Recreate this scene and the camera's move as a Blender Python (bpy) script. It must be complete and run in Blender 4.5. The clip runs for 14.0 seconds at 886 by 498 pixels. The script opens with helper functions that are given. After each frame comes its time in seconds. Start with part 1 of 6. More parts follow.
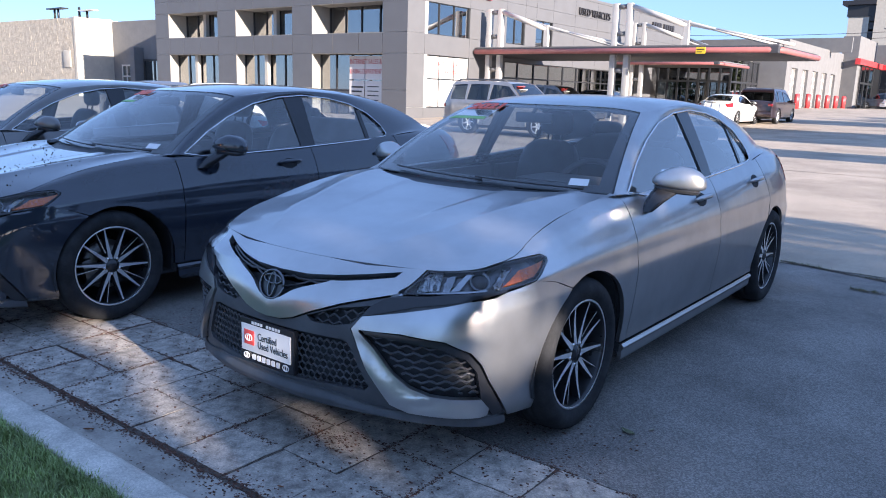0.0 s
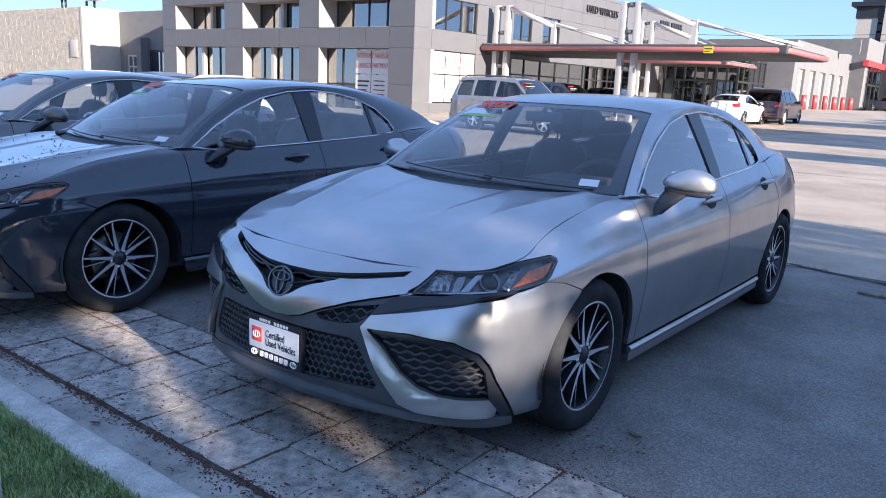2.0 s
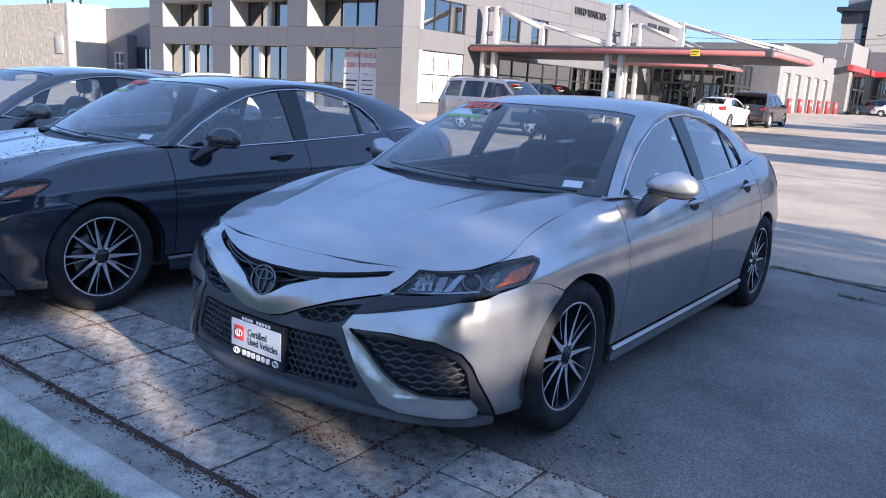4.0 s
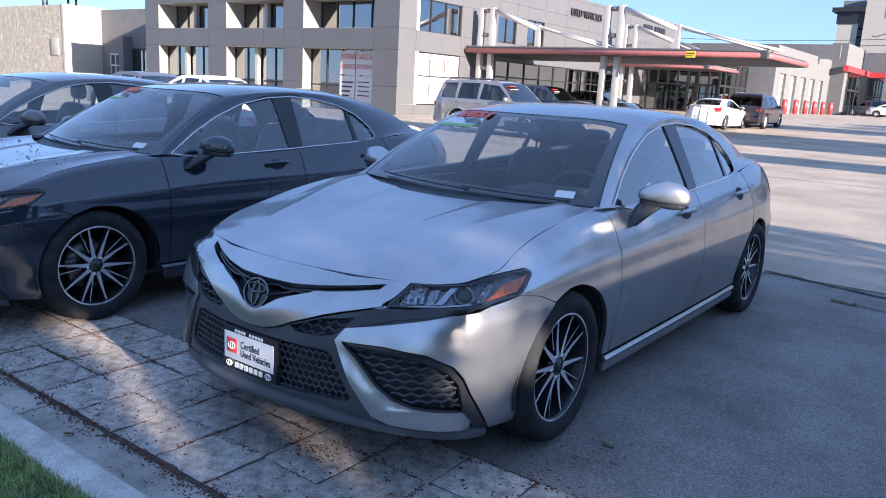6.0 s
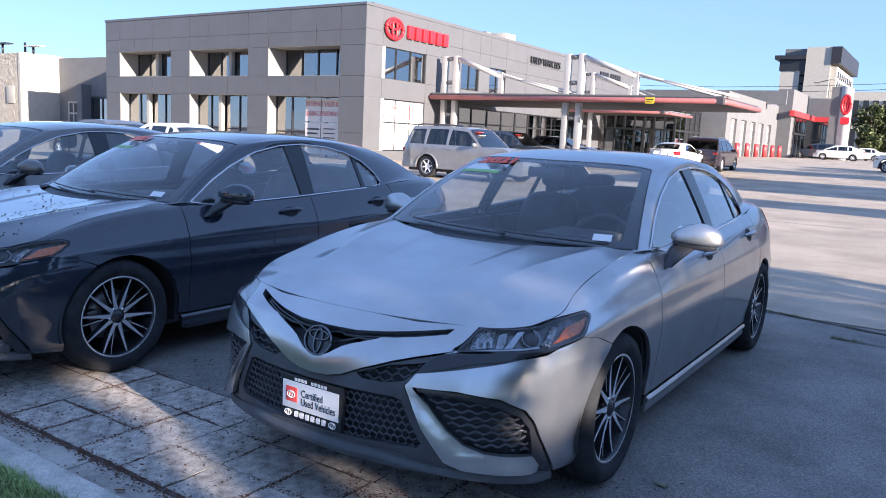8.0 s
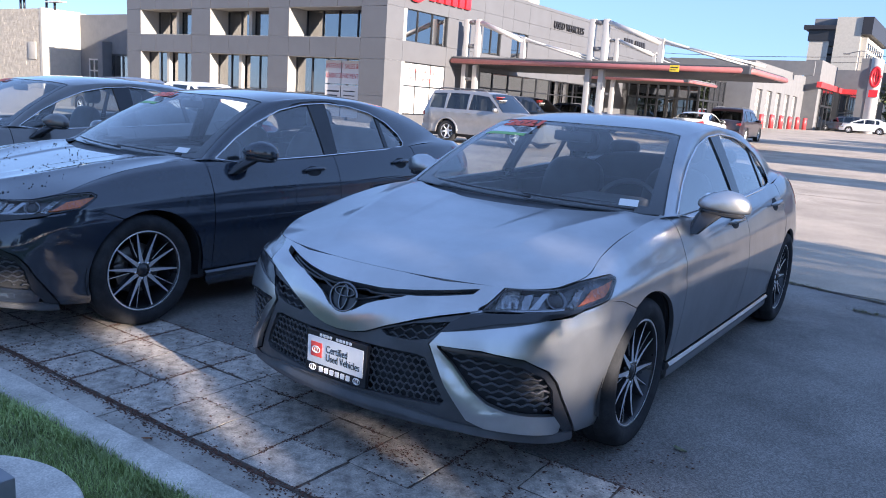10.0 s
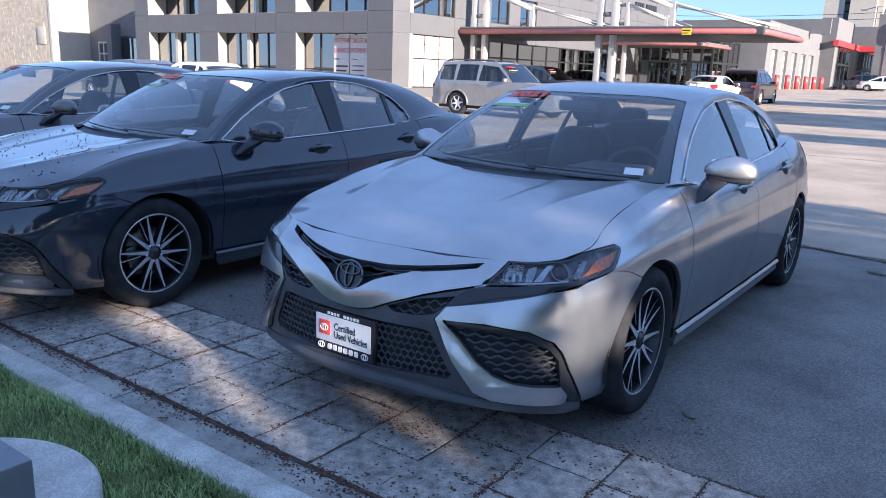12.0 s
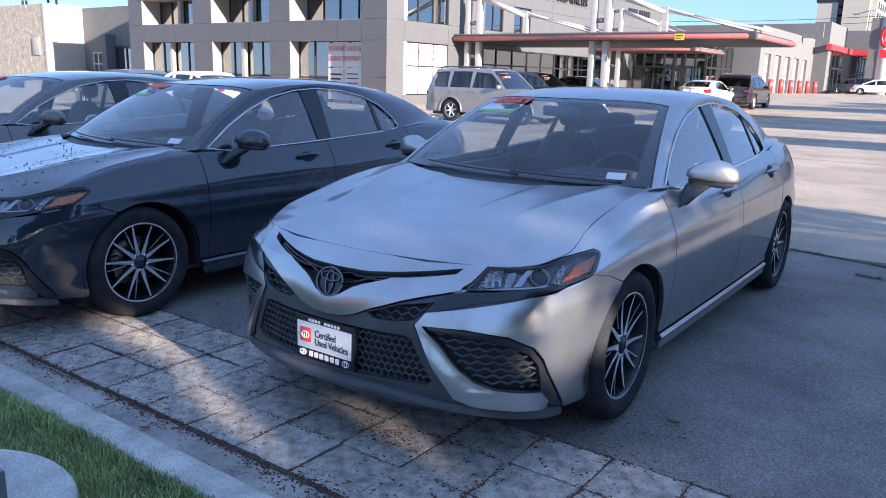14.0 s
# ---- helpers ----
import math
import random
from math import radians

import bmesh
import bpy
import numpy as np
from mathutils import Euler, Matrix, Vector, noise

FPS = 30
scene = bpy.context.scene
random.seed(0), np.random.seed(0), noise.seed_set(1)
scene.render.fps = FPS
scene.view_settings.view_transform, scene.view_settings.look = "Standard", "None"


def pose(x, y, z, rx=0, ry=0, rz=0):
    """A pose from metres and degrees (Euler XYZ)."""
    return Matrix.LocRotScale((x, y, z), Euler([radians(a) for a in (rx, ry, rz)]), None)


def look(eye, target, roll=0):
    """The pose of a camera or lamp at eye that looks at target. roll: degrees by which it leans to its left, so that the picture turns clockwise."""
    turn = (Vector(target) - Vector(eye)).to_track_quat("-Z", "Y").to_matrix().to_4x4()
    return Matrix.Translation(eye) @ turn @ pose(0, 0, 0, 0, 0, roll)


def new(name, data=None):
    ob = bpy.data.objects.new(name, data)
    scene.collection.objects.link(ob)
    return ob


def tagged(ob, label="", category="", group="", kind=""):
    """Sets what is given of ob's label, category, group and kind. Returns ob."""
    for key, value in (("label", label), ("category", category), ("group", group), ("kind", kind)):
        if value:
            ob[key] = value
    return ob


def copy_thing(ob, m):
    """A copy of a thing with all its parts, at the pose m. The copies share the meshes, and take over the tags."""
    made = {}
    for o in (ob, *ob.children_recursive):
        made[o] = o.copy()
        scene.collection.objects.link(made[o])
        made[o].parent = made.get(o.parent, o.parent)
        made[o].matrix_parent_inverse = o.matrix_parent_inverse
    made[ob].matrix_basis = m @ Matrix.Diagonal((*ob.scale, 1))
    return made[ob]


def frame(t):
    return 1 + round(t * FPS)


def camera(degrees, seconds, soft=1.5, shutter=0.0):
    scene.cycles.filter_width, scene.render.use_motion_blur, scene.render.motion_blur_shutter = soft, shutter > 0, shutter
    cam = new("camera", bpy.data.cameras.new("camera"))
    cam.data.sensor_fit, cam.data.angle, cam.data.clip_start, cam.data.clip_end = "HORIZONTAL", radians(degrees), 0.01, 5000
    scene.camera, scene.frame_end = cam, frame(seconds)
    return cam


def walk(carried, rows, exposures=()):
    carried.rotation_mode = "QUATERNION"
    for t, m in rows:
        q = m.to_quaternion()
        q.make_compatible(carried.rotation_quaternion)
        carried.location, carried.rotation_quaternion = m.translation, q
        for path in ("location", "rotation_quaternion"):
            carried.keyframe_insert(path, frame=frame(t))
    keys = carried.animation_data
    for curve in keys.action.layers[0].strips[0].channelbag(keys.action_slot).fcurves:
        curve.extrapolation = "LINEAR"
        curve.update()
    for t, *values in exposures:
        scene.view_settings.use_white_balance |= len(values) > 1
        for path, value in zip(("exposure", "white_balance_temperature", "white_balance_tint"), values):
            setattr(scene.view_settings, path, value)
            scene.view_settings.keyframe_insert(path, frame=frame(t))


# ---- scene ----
cam = camera(60.5, 14.0, soft=1.0)

PATH = [
    (0, (2.285, -2.795, 1.417), (1.093, -1.241, 1.01), 1.8),
    (0.5, (2.283, -2.803, 1.417), (1.092, -1.251, 1.003), 1.9),
    (1, (2.272, -2.8, 1.41), (1.078, -1.25, 0.993), 2.1),
    (1.5, (2.261, -2.8, 1.416), (1.066, -1.252, 0.996), 2.4),
    (2, (2.255, -2.8, 1.429), (1.059, -1.253, 1.01), 2.7),
    (2.5, (2.266, -2.796, 1.431), (1.074, -1.246, 1.013), 2.9),
    (3, (2.269, -2.79, 1.43), (1.085, -1.232, 1.015), 3.1),
    (5.5, (2.284, -2.804, 1.437), (1.121, -1.232, 1.017), 3.3),
    (6, (2.287, -2.787, 1.48), (1.123, -1.214, 1.065), 3.2),
    (6.5, (2.214, -2.852, 1.454), (1.072, -1.259, 1.06), 2.9),
    (7, (2.101, -2.942, 1.428), (0.984, -1.321, 1.073), 2.7),
    (7.5, (2.004, -3.018, 1.463), (0.907, -1.375, 1.155), 2.6),
    (7.7, (1.993, -3.038, 1.469), (0.898, -1.39, 1.176), 2.7),
    (9.8, (1.944, -3.068, 1.441), (0.83, -1.448, 1.074), 4.1),
    (10, (1.952, -3.072, 1.441), (0.836, -1.458, 1.056), 4.0),
    (10.5, (1.951, -3.065, 1.441), (0.834, -1.461, 1.017), 3.5),
    (11, (1.952, -3.064, 1.44), (0.829, -1.471, 0.994), 2.9),
    (11.5, (1.96, -3.066, 1.438), (0.83, -1.479, 0.987), 2.4),
    (12, (1.995, -3.055, 1.455), (0.858, -1.475, 0.998), 2.1),
    (12.5, (2.015, -3.04, 1.454), (0.878, -1.459, 0.996), 2.0),
    (13, (2.038, -3.023, 1.447), (0.901, -1.442, 0.993), 2.0),
    (13.5, (2.053, -3.012, 1.449), (0.917, -1.428, 1.001), 1.8),
    (14, (2.051, -3.016, 1.454), (0.917, -1.429, 1.015), 1.6),
]
walk(cam, [(t, look(eye, target, roll)) for t, eye, target, roll in PATH], [(0, 2.76, 5900, 12), (14, 2.76, 5900, 12)])


# ---- world and sun ----
SUN_TO = Vector((1.0, -0.22, 0.255)).normalized()
world = bpy.data.worlds.new("world")
scene.world = world
world.use_nodes = True
nt = world.node_tree
sky = nt.nodes.new("ShaderNodeTexSky")
sky.sky_type, sky.sun_disc = "NISHITA", False
sky.sun_elevation = math.asin(SUN_TO.z)
sky.sun_rotation = math.atan2(SUN_TO.x, SUN_TO.y)
sky.air_density, sky.dust_density, sky.ozone_density = 1.0, 0.0, 2.5
sky.altitude = 2500
# thin high haze evens the clear sky out
haze = nt.nodes.new("ShaderNodeMixRGB")
haze.inputs[0].default_value = 0.86
haze.inputs[2].default_value = (0.62, 0.93, 1.62, 1)
nt.links.new(sky.outputs[0], haze.inputs[1])
nt.links.new(haze.outputs[0], nt.nodes["Background"].inputs[0])
nt.nodes["Background"].inputs[1].default_value = 0.09
sun = bpy.data.lights.new("sun", "SUN")
sun.energy, sun.angle, sun.color = 2.7, radians(0.5), (1.0, 0.83, 0.66)
sun_ob = new("sun", sun)
sun_ob.matrix_world = look(SUN_TO * 60, (0, 0, 0))


# ---- materials ----
def node(nt, kind, x=0, y=0, **values):
    n = nt.nodes.new(kind)
    n.location = (x, y)
    for k, v in values.items():
        n.inputs[k].default_value = v
    return n


def material(name, color, rough=0.5, metal=0.0, vary=0.15, scale=8.0, grain=60.0, bump=0.0, coat=0.0, rough_vary=0.1, stretch=(1, 1, 1), island=0.0, spec=0.5, speck=0.0):
    """A surface with variation at two scales, relief and, with island, a shade of its own for each piece."""
    m = bpy.data.materials.new(name)
    m.use_nodes = True
    nt = m.node_tree
    b = nt.nodes["Principled BSDF"]
    b.inputs["Metallic"].default_value = metal
    b.inputs["Coat Weight"].default_value = coat
    b.inputs["Coat Roughness"].default_value = 0.04
    b.inputs["Coat IOR"].default_value = 1.55
    b.inputs["Specular IOR Level"].default_value = spec
    tc = node(nt, "ShaderNodeTexCoord")
    geo = node(nt, "ShaderNodeNewGeometry")
    mp = node(nt, "ShaderNodeMapping")
    mp.inputs["Scale"].default_value = stretch
    nt.links.new(tc.outputs["Object"], mp.inputs[0])
    n1 = node(nt, "ShaderNodeTexNoise", Scale=scale, Detail=4.0, Roughness=0.6)
    n2 = node(nt, "ShaderNodeTexNoise", Scale=grain, Detail=3.0, Roughness=0.7)
    nt.links.new(mp.outputs[0], n1.inputs["Vector"])
    nt.links.new(mp.outputs[0], n2.inputs["Vector"])
    mix = node(nt, "ShaderNodeMixRGB")
    mix.inputs[1].default_value = (*[min(1, c * (1 + vary)) for c in color], 1)
    mix.inputs[2].default_value = (*[c * (1 - vary) for c in color], 1)
    ramp = node(nt, "ShaderNodeMapRange")
    ramp.inputs["From Min"].default_value, ramp.inputs["From Max"].default_value = 0.35, 0.65
    nt.links.new(n1.outputs["Fac"], ramp.inputs[0])
    nt.links.new(ramp.outputs[0], mix.inputs[0])
    mix2 = node(nt, "ShaderNodeMixRGB")
    mix2.blend_type = "MULTIPLY"
    mix2.inputs[0].default_value = min(1.0, vary * 1.5)
    r2 = node(nt, "ShaderNodeMapRange")
    r2.inputs["From Min"].default_value, r2.inputs["From Max"].default_value = 0.3, 0.7
    r2.inputs["To Min"].default_value, r2.inputs["To Max"].default_value = 0.55, 1.25
    nt.links.new(n2.outputs["Fac"], r2.inputs[0])
    nt.links.new(mix.outputs[0], mix2.inputs[1])
    nt.links.new(r2.outputs[0], mix2.inputs[2])
    out = mix2.outputs[0]
    if speck:
        vo = node(nt, "ShaderNodeTexVoronoi", Scale=170.0)
        nt.links.new(mp.outputs[0], vo.inputs["Vector"])
        cr = node(nt, "ShaderNodeMapRange")
        cr.inputs["From Min"].default_value, cr.inputs["From Max"].default_value = 0.2, 0.95
        cr.inputs["To Min"].default_value, cr.inputs["To Max"].default_value = 1 - speck, 1 + speck
        sep = node(nt, "ShaderNodeSeparateColor")
        nt.links.new(vo.outputs["Color"], sep.inputs[0])
        nt.links.new(sep.outputs[0], cr.inputs[0])
        ms = node(nt, "ShaderNodeMixRGB")
        ms.blend_type = "MULTIPLY"
        ms.inputs[0].default_value = 1.0
        nt.links.new(out, ms.inputs[1])
        nt.links.new(cr.outputs[0], ms.inputs[2])
        out = ms.outputs[0]
    if island:
        inf = node(nt, "ShaderNodeObjectInfo")
        ad = node(nt, "ShaderNodeMath")
        ad.operation = "ADD"
        nt.links.new(inf.outputs["Random"], ad.inputs[0])
        nt.links.new(geo.outputs["Random Per Island"], ad.inputs[1])
        r3 = node(nt, "ShaderNodeMapRange")
        r3.inputs["From Max"].default_value = 2.0
        r3.inputs["To Min"].default_value, r3.inputs["To Max"].default_value = 1 - island, 1 + island
        nt.links.new(ad.outputs[0], r3.inputs[0])
        m3 = node(nt, "ShaderNodeMixRGB")
        m3.blend_type = "MULTIPLY"
        m3.inputs[0].default_value = 1.0
        nt.links.new(out, m3.inputs[1])
        nt.links.new(r3.outputs[0], m3.inputs[2])
        out = m3.outputs[0]
    nt.links.new(out, b.inputs["Base Color"])
    r4 = node(nt, "ShaderNodeMapRange")
    r4.inputs["To Min"].default_value, r4.inputs["To Max"].default_value = max(0.02, rough - rough_vary), min(1, rough + rough_vary)
    nt.links.new(n1.outputs["Fac"], r4.inputs[0])
    nt.links.new(r4.outputs[0], b.inputs["Roughness"])
    if bump:
        bp = node(nt, "ShaderNodeBump", Distance=bump)
        bp.inputs["Strength"].default_value = 0.8
        nt.links.new(n2.outputs["Fac"], bp.inputs["Height"])
        nt.links.new(bp.outputs[0], b.inputs["Normal"])
    return m


def glass(name, tint, gloss=0.03, base=0.06, power=3.2):
    """Thin glazing: see-through with a tint, and a mirror that grows towards grazing view."""
    m = bpy.data.materials.new(name)
    m.use_nodes = True
    nt = m.node_tree
    nt.nodes.remove(nt.nodes["Principled BSDF"])
    tr, gl, lw, mx = (node(nt, k) for k in ("ShaderNodeBsdfTransparent", "ShaderNodeBsdfGlossy", "ShaderNodeLayerWeight", "ShaderNodeMixShader"))
    tr.inputs[0].default_value = (*tint, 1)
    gl.inputs["Roughness"].default_value = gloss
    lw.inputs["Blend"].default_value = 0.5
    pw, ma = node(nt, "ShaderNodeMath"), node(nt, "ShaderNodeMath")
    pw.operation, ma.operation = "POWER", "MULTIPLY_ADD"
    pw.inputs[1].default_value = power
    ma.inputs[1].default_value, ma.inputs[2].default_value = 1 - base, base
    nt.links.new(lw.outputs["Facing"], pw.inputs[0])
    nt.links.new(pw.outputs[0], ma.inputs[0])
    nt.links.new(ma.outputs[0], mx.inputs[0])
    nt.links.new(tr.outputs[0], mx.inputs[1])
    nt.links.new(gl.outputs[0], mx.inputs[2])
    nt.links.new(mx.outputs[0], nt.nodes["Material Output"].inputs[0])
    return m


def car_paint(name, color, metal, rough, flake=0.1):
    m = material(name, color, rough, metal, vary=flake, scale=3.0, grain=900.0, coat=1.0, rough_vary=0.03)
    return m


SILVER = car_paint("silver_paint", (0.53, 0.535, 0.545), 0.9, 0.29, 0.1)
SILVER.node_tree.nodes["Principled BSDF"].inputs["Coat Weight"].default_value = 0.6
SILVER.node_tree.nodes["Principled BSDF"].inputs["Specular Tint"].default_value = (0.52, 0.54, 0.58, 1)
SILVER.node_tree.nodes["Principled BSDF"].inputs["Coat IOR"].default_value = 1.42
BLACK_PAINT = car_paint("black_paint", (0.024, 0.031, 0.046), 0.0, 0.12, 0.1)
BLACK_PAINT.node_tree.nodes["Principled BSDF"].inputs["Specular IOR Level"].default_value = 0.1
BLACK_PAINT.node_tree.nodes["Principled BSDF"].inputs["Coat IOR"].default_value = 1.75
GREY_PAINT = car_paint("grey_paint", (0.15, 0.14, 0.135), 0.5, 0.3, 0.1)
WHITE_PAINT = car_paint("white_paint", (0.75, 0.75, 0.74), 0.0, 0.3, 0.03)
MAROON_PAINT = car_paint("maroon_paint", (0.028, 0.016, 0.019), 0.3, 0.3, 0.1)
RED_PAINT = car_paint("red_paint", (0.35, 0.02, 0.025), 0.2, 0.3, 0.1)
LIGHT_SILVER = car_paint("light_silver_paint", (0.27, 0.27, 0.275), 0.5, 0.35, 0.08)
PLASTIC = material("black_plastic", (0.072, 0.075, 0.083), 0.5, vary=0.2, scale=6, grain=400, bump=0.0004)
GLOSS_BLACK = material("gloss_black", (0.03, 0.031, 0.036), 0.1, vary=0.1, scale=4, grain=200)
GRILLE = material("grille_black", (0.06, 0.062, 0.07), 0.4, vary=0.2, scale=10, grain=300)
RUBBER = material("tyre_rubber", (0.028, 0.029, 0.032), 0.85, vary=0.3, scale=9, grain=120, bump=0.0006, spec=0.25)
DARK = material("dark_inside", (0.034, 0.036, 0.041), 0.8, vary=0.1)
DARK_CHROME = material("dark_chrome", (0.17, 0.175, 0.19), 0.15, 1.0, vary=0.03, rough_vary=0.03)
CHROME = material("chrome", (0.75, 0.76, 0.78), 0.12, 1.0, vary=0.03, rough_vary=0.03)
MACHINED = material("machined_alloy", (0.84, 0.85, 0.87), 0.34, 0.6, vary=0.05, grain=400)
RIM_DARK = material("dark_alloy", (0.045, 0.046, 0.05), 0.3, 0.6, vary=0.1)
BRAKE = material("brake_steel", (0.25, 0.24, 0.23), 0.4, 0.9, vary=0.2, scale=30)
SEAT = material("seat_leather", (0.04, 0.04, 0.043), 0.5, vary=0.2, scale=5, grain=200, bump=0.0005)
CABIN = material("cabin_trim", (0.045, 0.046, 0.05), 0.6, vary=0.15, scale=6, grain=250, bump=0.0003)
HEADLINER = material("headliner", (0.3, 0.29, 0.28), 0.9, vary=0.1, grain=300)
AMBER = material("amber_reflector", (0.62, 0.14, 0.03), 0.25, vary=0.15, scale=30, grain=200, coat=0.5)
LAMP_SILVER = material("lamp_reflector", (0.4, 0.42, 0.45), 0.15, 0.9, vary=0.12, scale=40, grain=200)
LAMP_HOUSING = material("lamp_housing", (0.14, 0.145, 0.16), 0.2, 0.7, vary=0.25, scale=25, grain=200)
TAIL_RED = material("tail_lamp_red", (0.22, 0.01, 0.012), 0.15, vary=0.1, coat=0.6)
WHITE_CARD = material("white_card", (0.82, 0.81, 0.8), 0.6, vary=0.03)
RED_CARD = material("red_card", (0.72, 0.08, 0.07), 0.55, vary=0.08)
GREEN_CARD = material("green_card", (0.3, 0.55, 0.2), 0.6, vary=0.05)
INK = material("black_ink", (0.012, 0.012, 0.013), 0.5, vary=0.05)
RED_INK = material("red_ink", (0.85, 0.1, 0.05), 0.5, vary=0.08)
GLASS_CAR = glass("car_glass", (0.88, 0.91, 0.92), 0.02, 0.09, 3.4)
GLASS_SIDE = glass("tinted_car_glass", (0.82, 0.88, 0.90), 0.02, 0.14, 2.3)
GLASS_DARK = glass("dark_car_glass", (0.16, 0.18, 0.19), 0.02, 0.09)
LENS = glass("lamp_lens", (0.93, 0.94, 0.95), 0.02, 0.04)


# ---- mesh helpers ----
def finish(name, verts, faces, mats, parent=None, label="", smooth=True, normals=None, index=None):
    """One mesh object from plain vertices and faces."""
    me = bpy.data.meshes.new(name)
    me.from_pydata([tuple(map(float, v)) for v in verts], [], [tuple(int(i) for i in f) for f in faces])
    for m in (mats if isinstance(mats, (list, tuple)) else [mats]):
        me.materials.append(m)
    if index is not None:
        me.polygons.foreach_set("material_index", list(index))
    if isinstance(smooth, bool):
        me.polygons.foreach_set("use_smooth", [smooth] * len(me.polygons))
    else:
        me.polygons.foreach_set("use_smooth", list(smooth))
    me.update()
    if normals is not None:
        me.normals_split_custom_set([tuple(n) for n in normals])
    ob = new(name, me)
    if parent is not None:
        ob.parent = parent
    if label:
        tagged(ob, label)
    return ob


def part(name, bm, mat, parent=None, label="", smooth_angle=35):
    """Links a bmesh as one mesh object under a thing or a part."""
    me = bpy.data.meshes.new(name)
    lim = radians(smooth_angle)
    for e in bm.edges:
        e.smooth = len(e.link_faces) == 2 and e.calc_face_angle(0) < lim
    for f in bm.faces:
        f.smooth = True
    bm.to_mesh(me)
    bm.free()
    for m in (mat if isinstance(mat, (list, tuple)) else [mat]):
        me.materials.append(m)
    ob = new(name, me)
    if parent is not None:
        ob.parent = parent
    if label:
        tagged(ob, label)
    return ob


def empty(name, m, label, category, group=""):
    ob = new(name)
    ob.matrix_world = m
    return tagged(ob, label, category, group)


def add_box(bm, x0, x1, y0, y1, z0, z1, bevel=0.0, m=None, mat=0):
    g = bmesh.ops.create_cube(bm, size=1)["verts"]
    bmesh.ops.transform(bm, matrix=Matrix.Translation(((x0 + x1) / 2, (y0 + y1) / 2, (z0 + z1) / 2)) @ Matrix.Diagonal((x1 - x0, y1 - y0, z1 - z0, 1)), verts=g)
    faces = list({f for v in g for f in v.link_faces})
    for f in faces:
        f.material_index = mat
    if bevel:
        r = bmesh.ops.bevel(bm, geom=list({e for v in g for e in v.link_edges}), offset=bevel, segments=2, affect="EDGES", profile=0.6)
        g = list({v for f in r["faces"] for v in f.verts} | {v for v in g if v.is_valid})
    if m is not None:
        bmesh.ops.transform(bm, matrix=m, verts=g)
    return g


def box_bm(*a, **k):
    bm = bmesh.new()
    add_box(bm, *a, **k)
    return bm


def add_tube(bm, pts, r, seg=8, mat=0):
    """A round bar through the points; r a number or one for each point."""
    pts = [Vector(p) for p in pts]
    rs = r if isinstance(r, (list, tuple)) else [r] * len(pts)
    rings = []
    for i, p in enumerate(pts):
        d = (pts[min(i + 1, len(pts) - 1)] - pts[max(i - 1, 0)]).normalized()
        q = d.to_track_quat("Z", "Y")
        rings.append([bm.verts.new(p + q @ Vector((math.cos(a) * rs[i], math.sin(a) * rs[i], 0))) for a in (2 * math.pi * k / seg for k in range(seg))])
    for a, b in zip(rings, rings[1:]):
        for k in range(seg):
            bm.faces.new((a[k], a[(k + 1) % seg], b[(k + 1) % seg], b[k])).material_index = mat
    bm.faces.new(rings[0][::-1]).material_index = mat
    bm.faces.new(rings[-1]).material_index = mat


def lathe(name, profile, seg, mats, parent, index=None, label="", lug=0.0):
    """Turns rows of (along, radius) round the axis; lug cuts every other step of the shoulders back into tread blocks."""
    v, f, mi = [], [], []
    n = len(profile)
    for k in range(seg):
        a = 2 * math.pi * k / seg
        for i, (t, r) in enumerate(profile):
            if lug and k % 2 and (2 < i < 6 or n - 7 < i < n - 3):
                r -= lug
            v.append((t, r * math.cos(a), r * math.sin(a)))
    for k in range(seg):
        for i in range(n - 1):
            f.append((k * n + i, k * n + i + 1, (k + 1) % seg * n + i + 1, (k + 1) % seg * n + i))
            mi.append(index[i] if index else 0)
    return finish(name, v, f, mats, parent, label, index=mi)


def curve(pts, t):
    """Smooth curve through rows of (parameter, value...), monotone between them."""
    p = np.asarray(pts, float)
    x = p[:, 0]
    t = np.clip(np.asarray(t, float), x[0], x[-1])
    i = np.clip(np.searchsorted(x, t, side="right") - 1, 0, len(x) - 2)
    h = np.diff(x)
    out = []
    for c in range(1, p.shape[1]):
        y = p[:, c]
        d = np.diff(y) / h
        m = np.empty(len(x))
        m[0], m[-1] = d[0], d[-1]
        for k in range(1, len(x) - 1):
            m[k] = 0.0 if d[k - 1] * d[k] <= 0 else 2 * d[k - 1] * d[k] / (d[k - 1] + d[k])
        s = (t - x[i]) / h[i]
        out.append((1 + 2 * s) * (1 - s) ** 2 * y[i] + s * (1 - s) ** 2 * h[i] * m[i] + s * s * (3 - 2 * s) * y[i + 1] + s * s * (s - 1) * h[i] * m[i + 1])
    return out[0] if len(out) == 1 else np.stack(out, -1)


def skin_normals(fn, a, b):
    e = 0.003
    n = np.cross(fn(a + e, b) - fn(a - e, b), fn(a, b + e) - fn(a, b - e))
    return n / np.maximum(np.linalg.norm(n, axis=-1, keepdims=True), 1e-12)


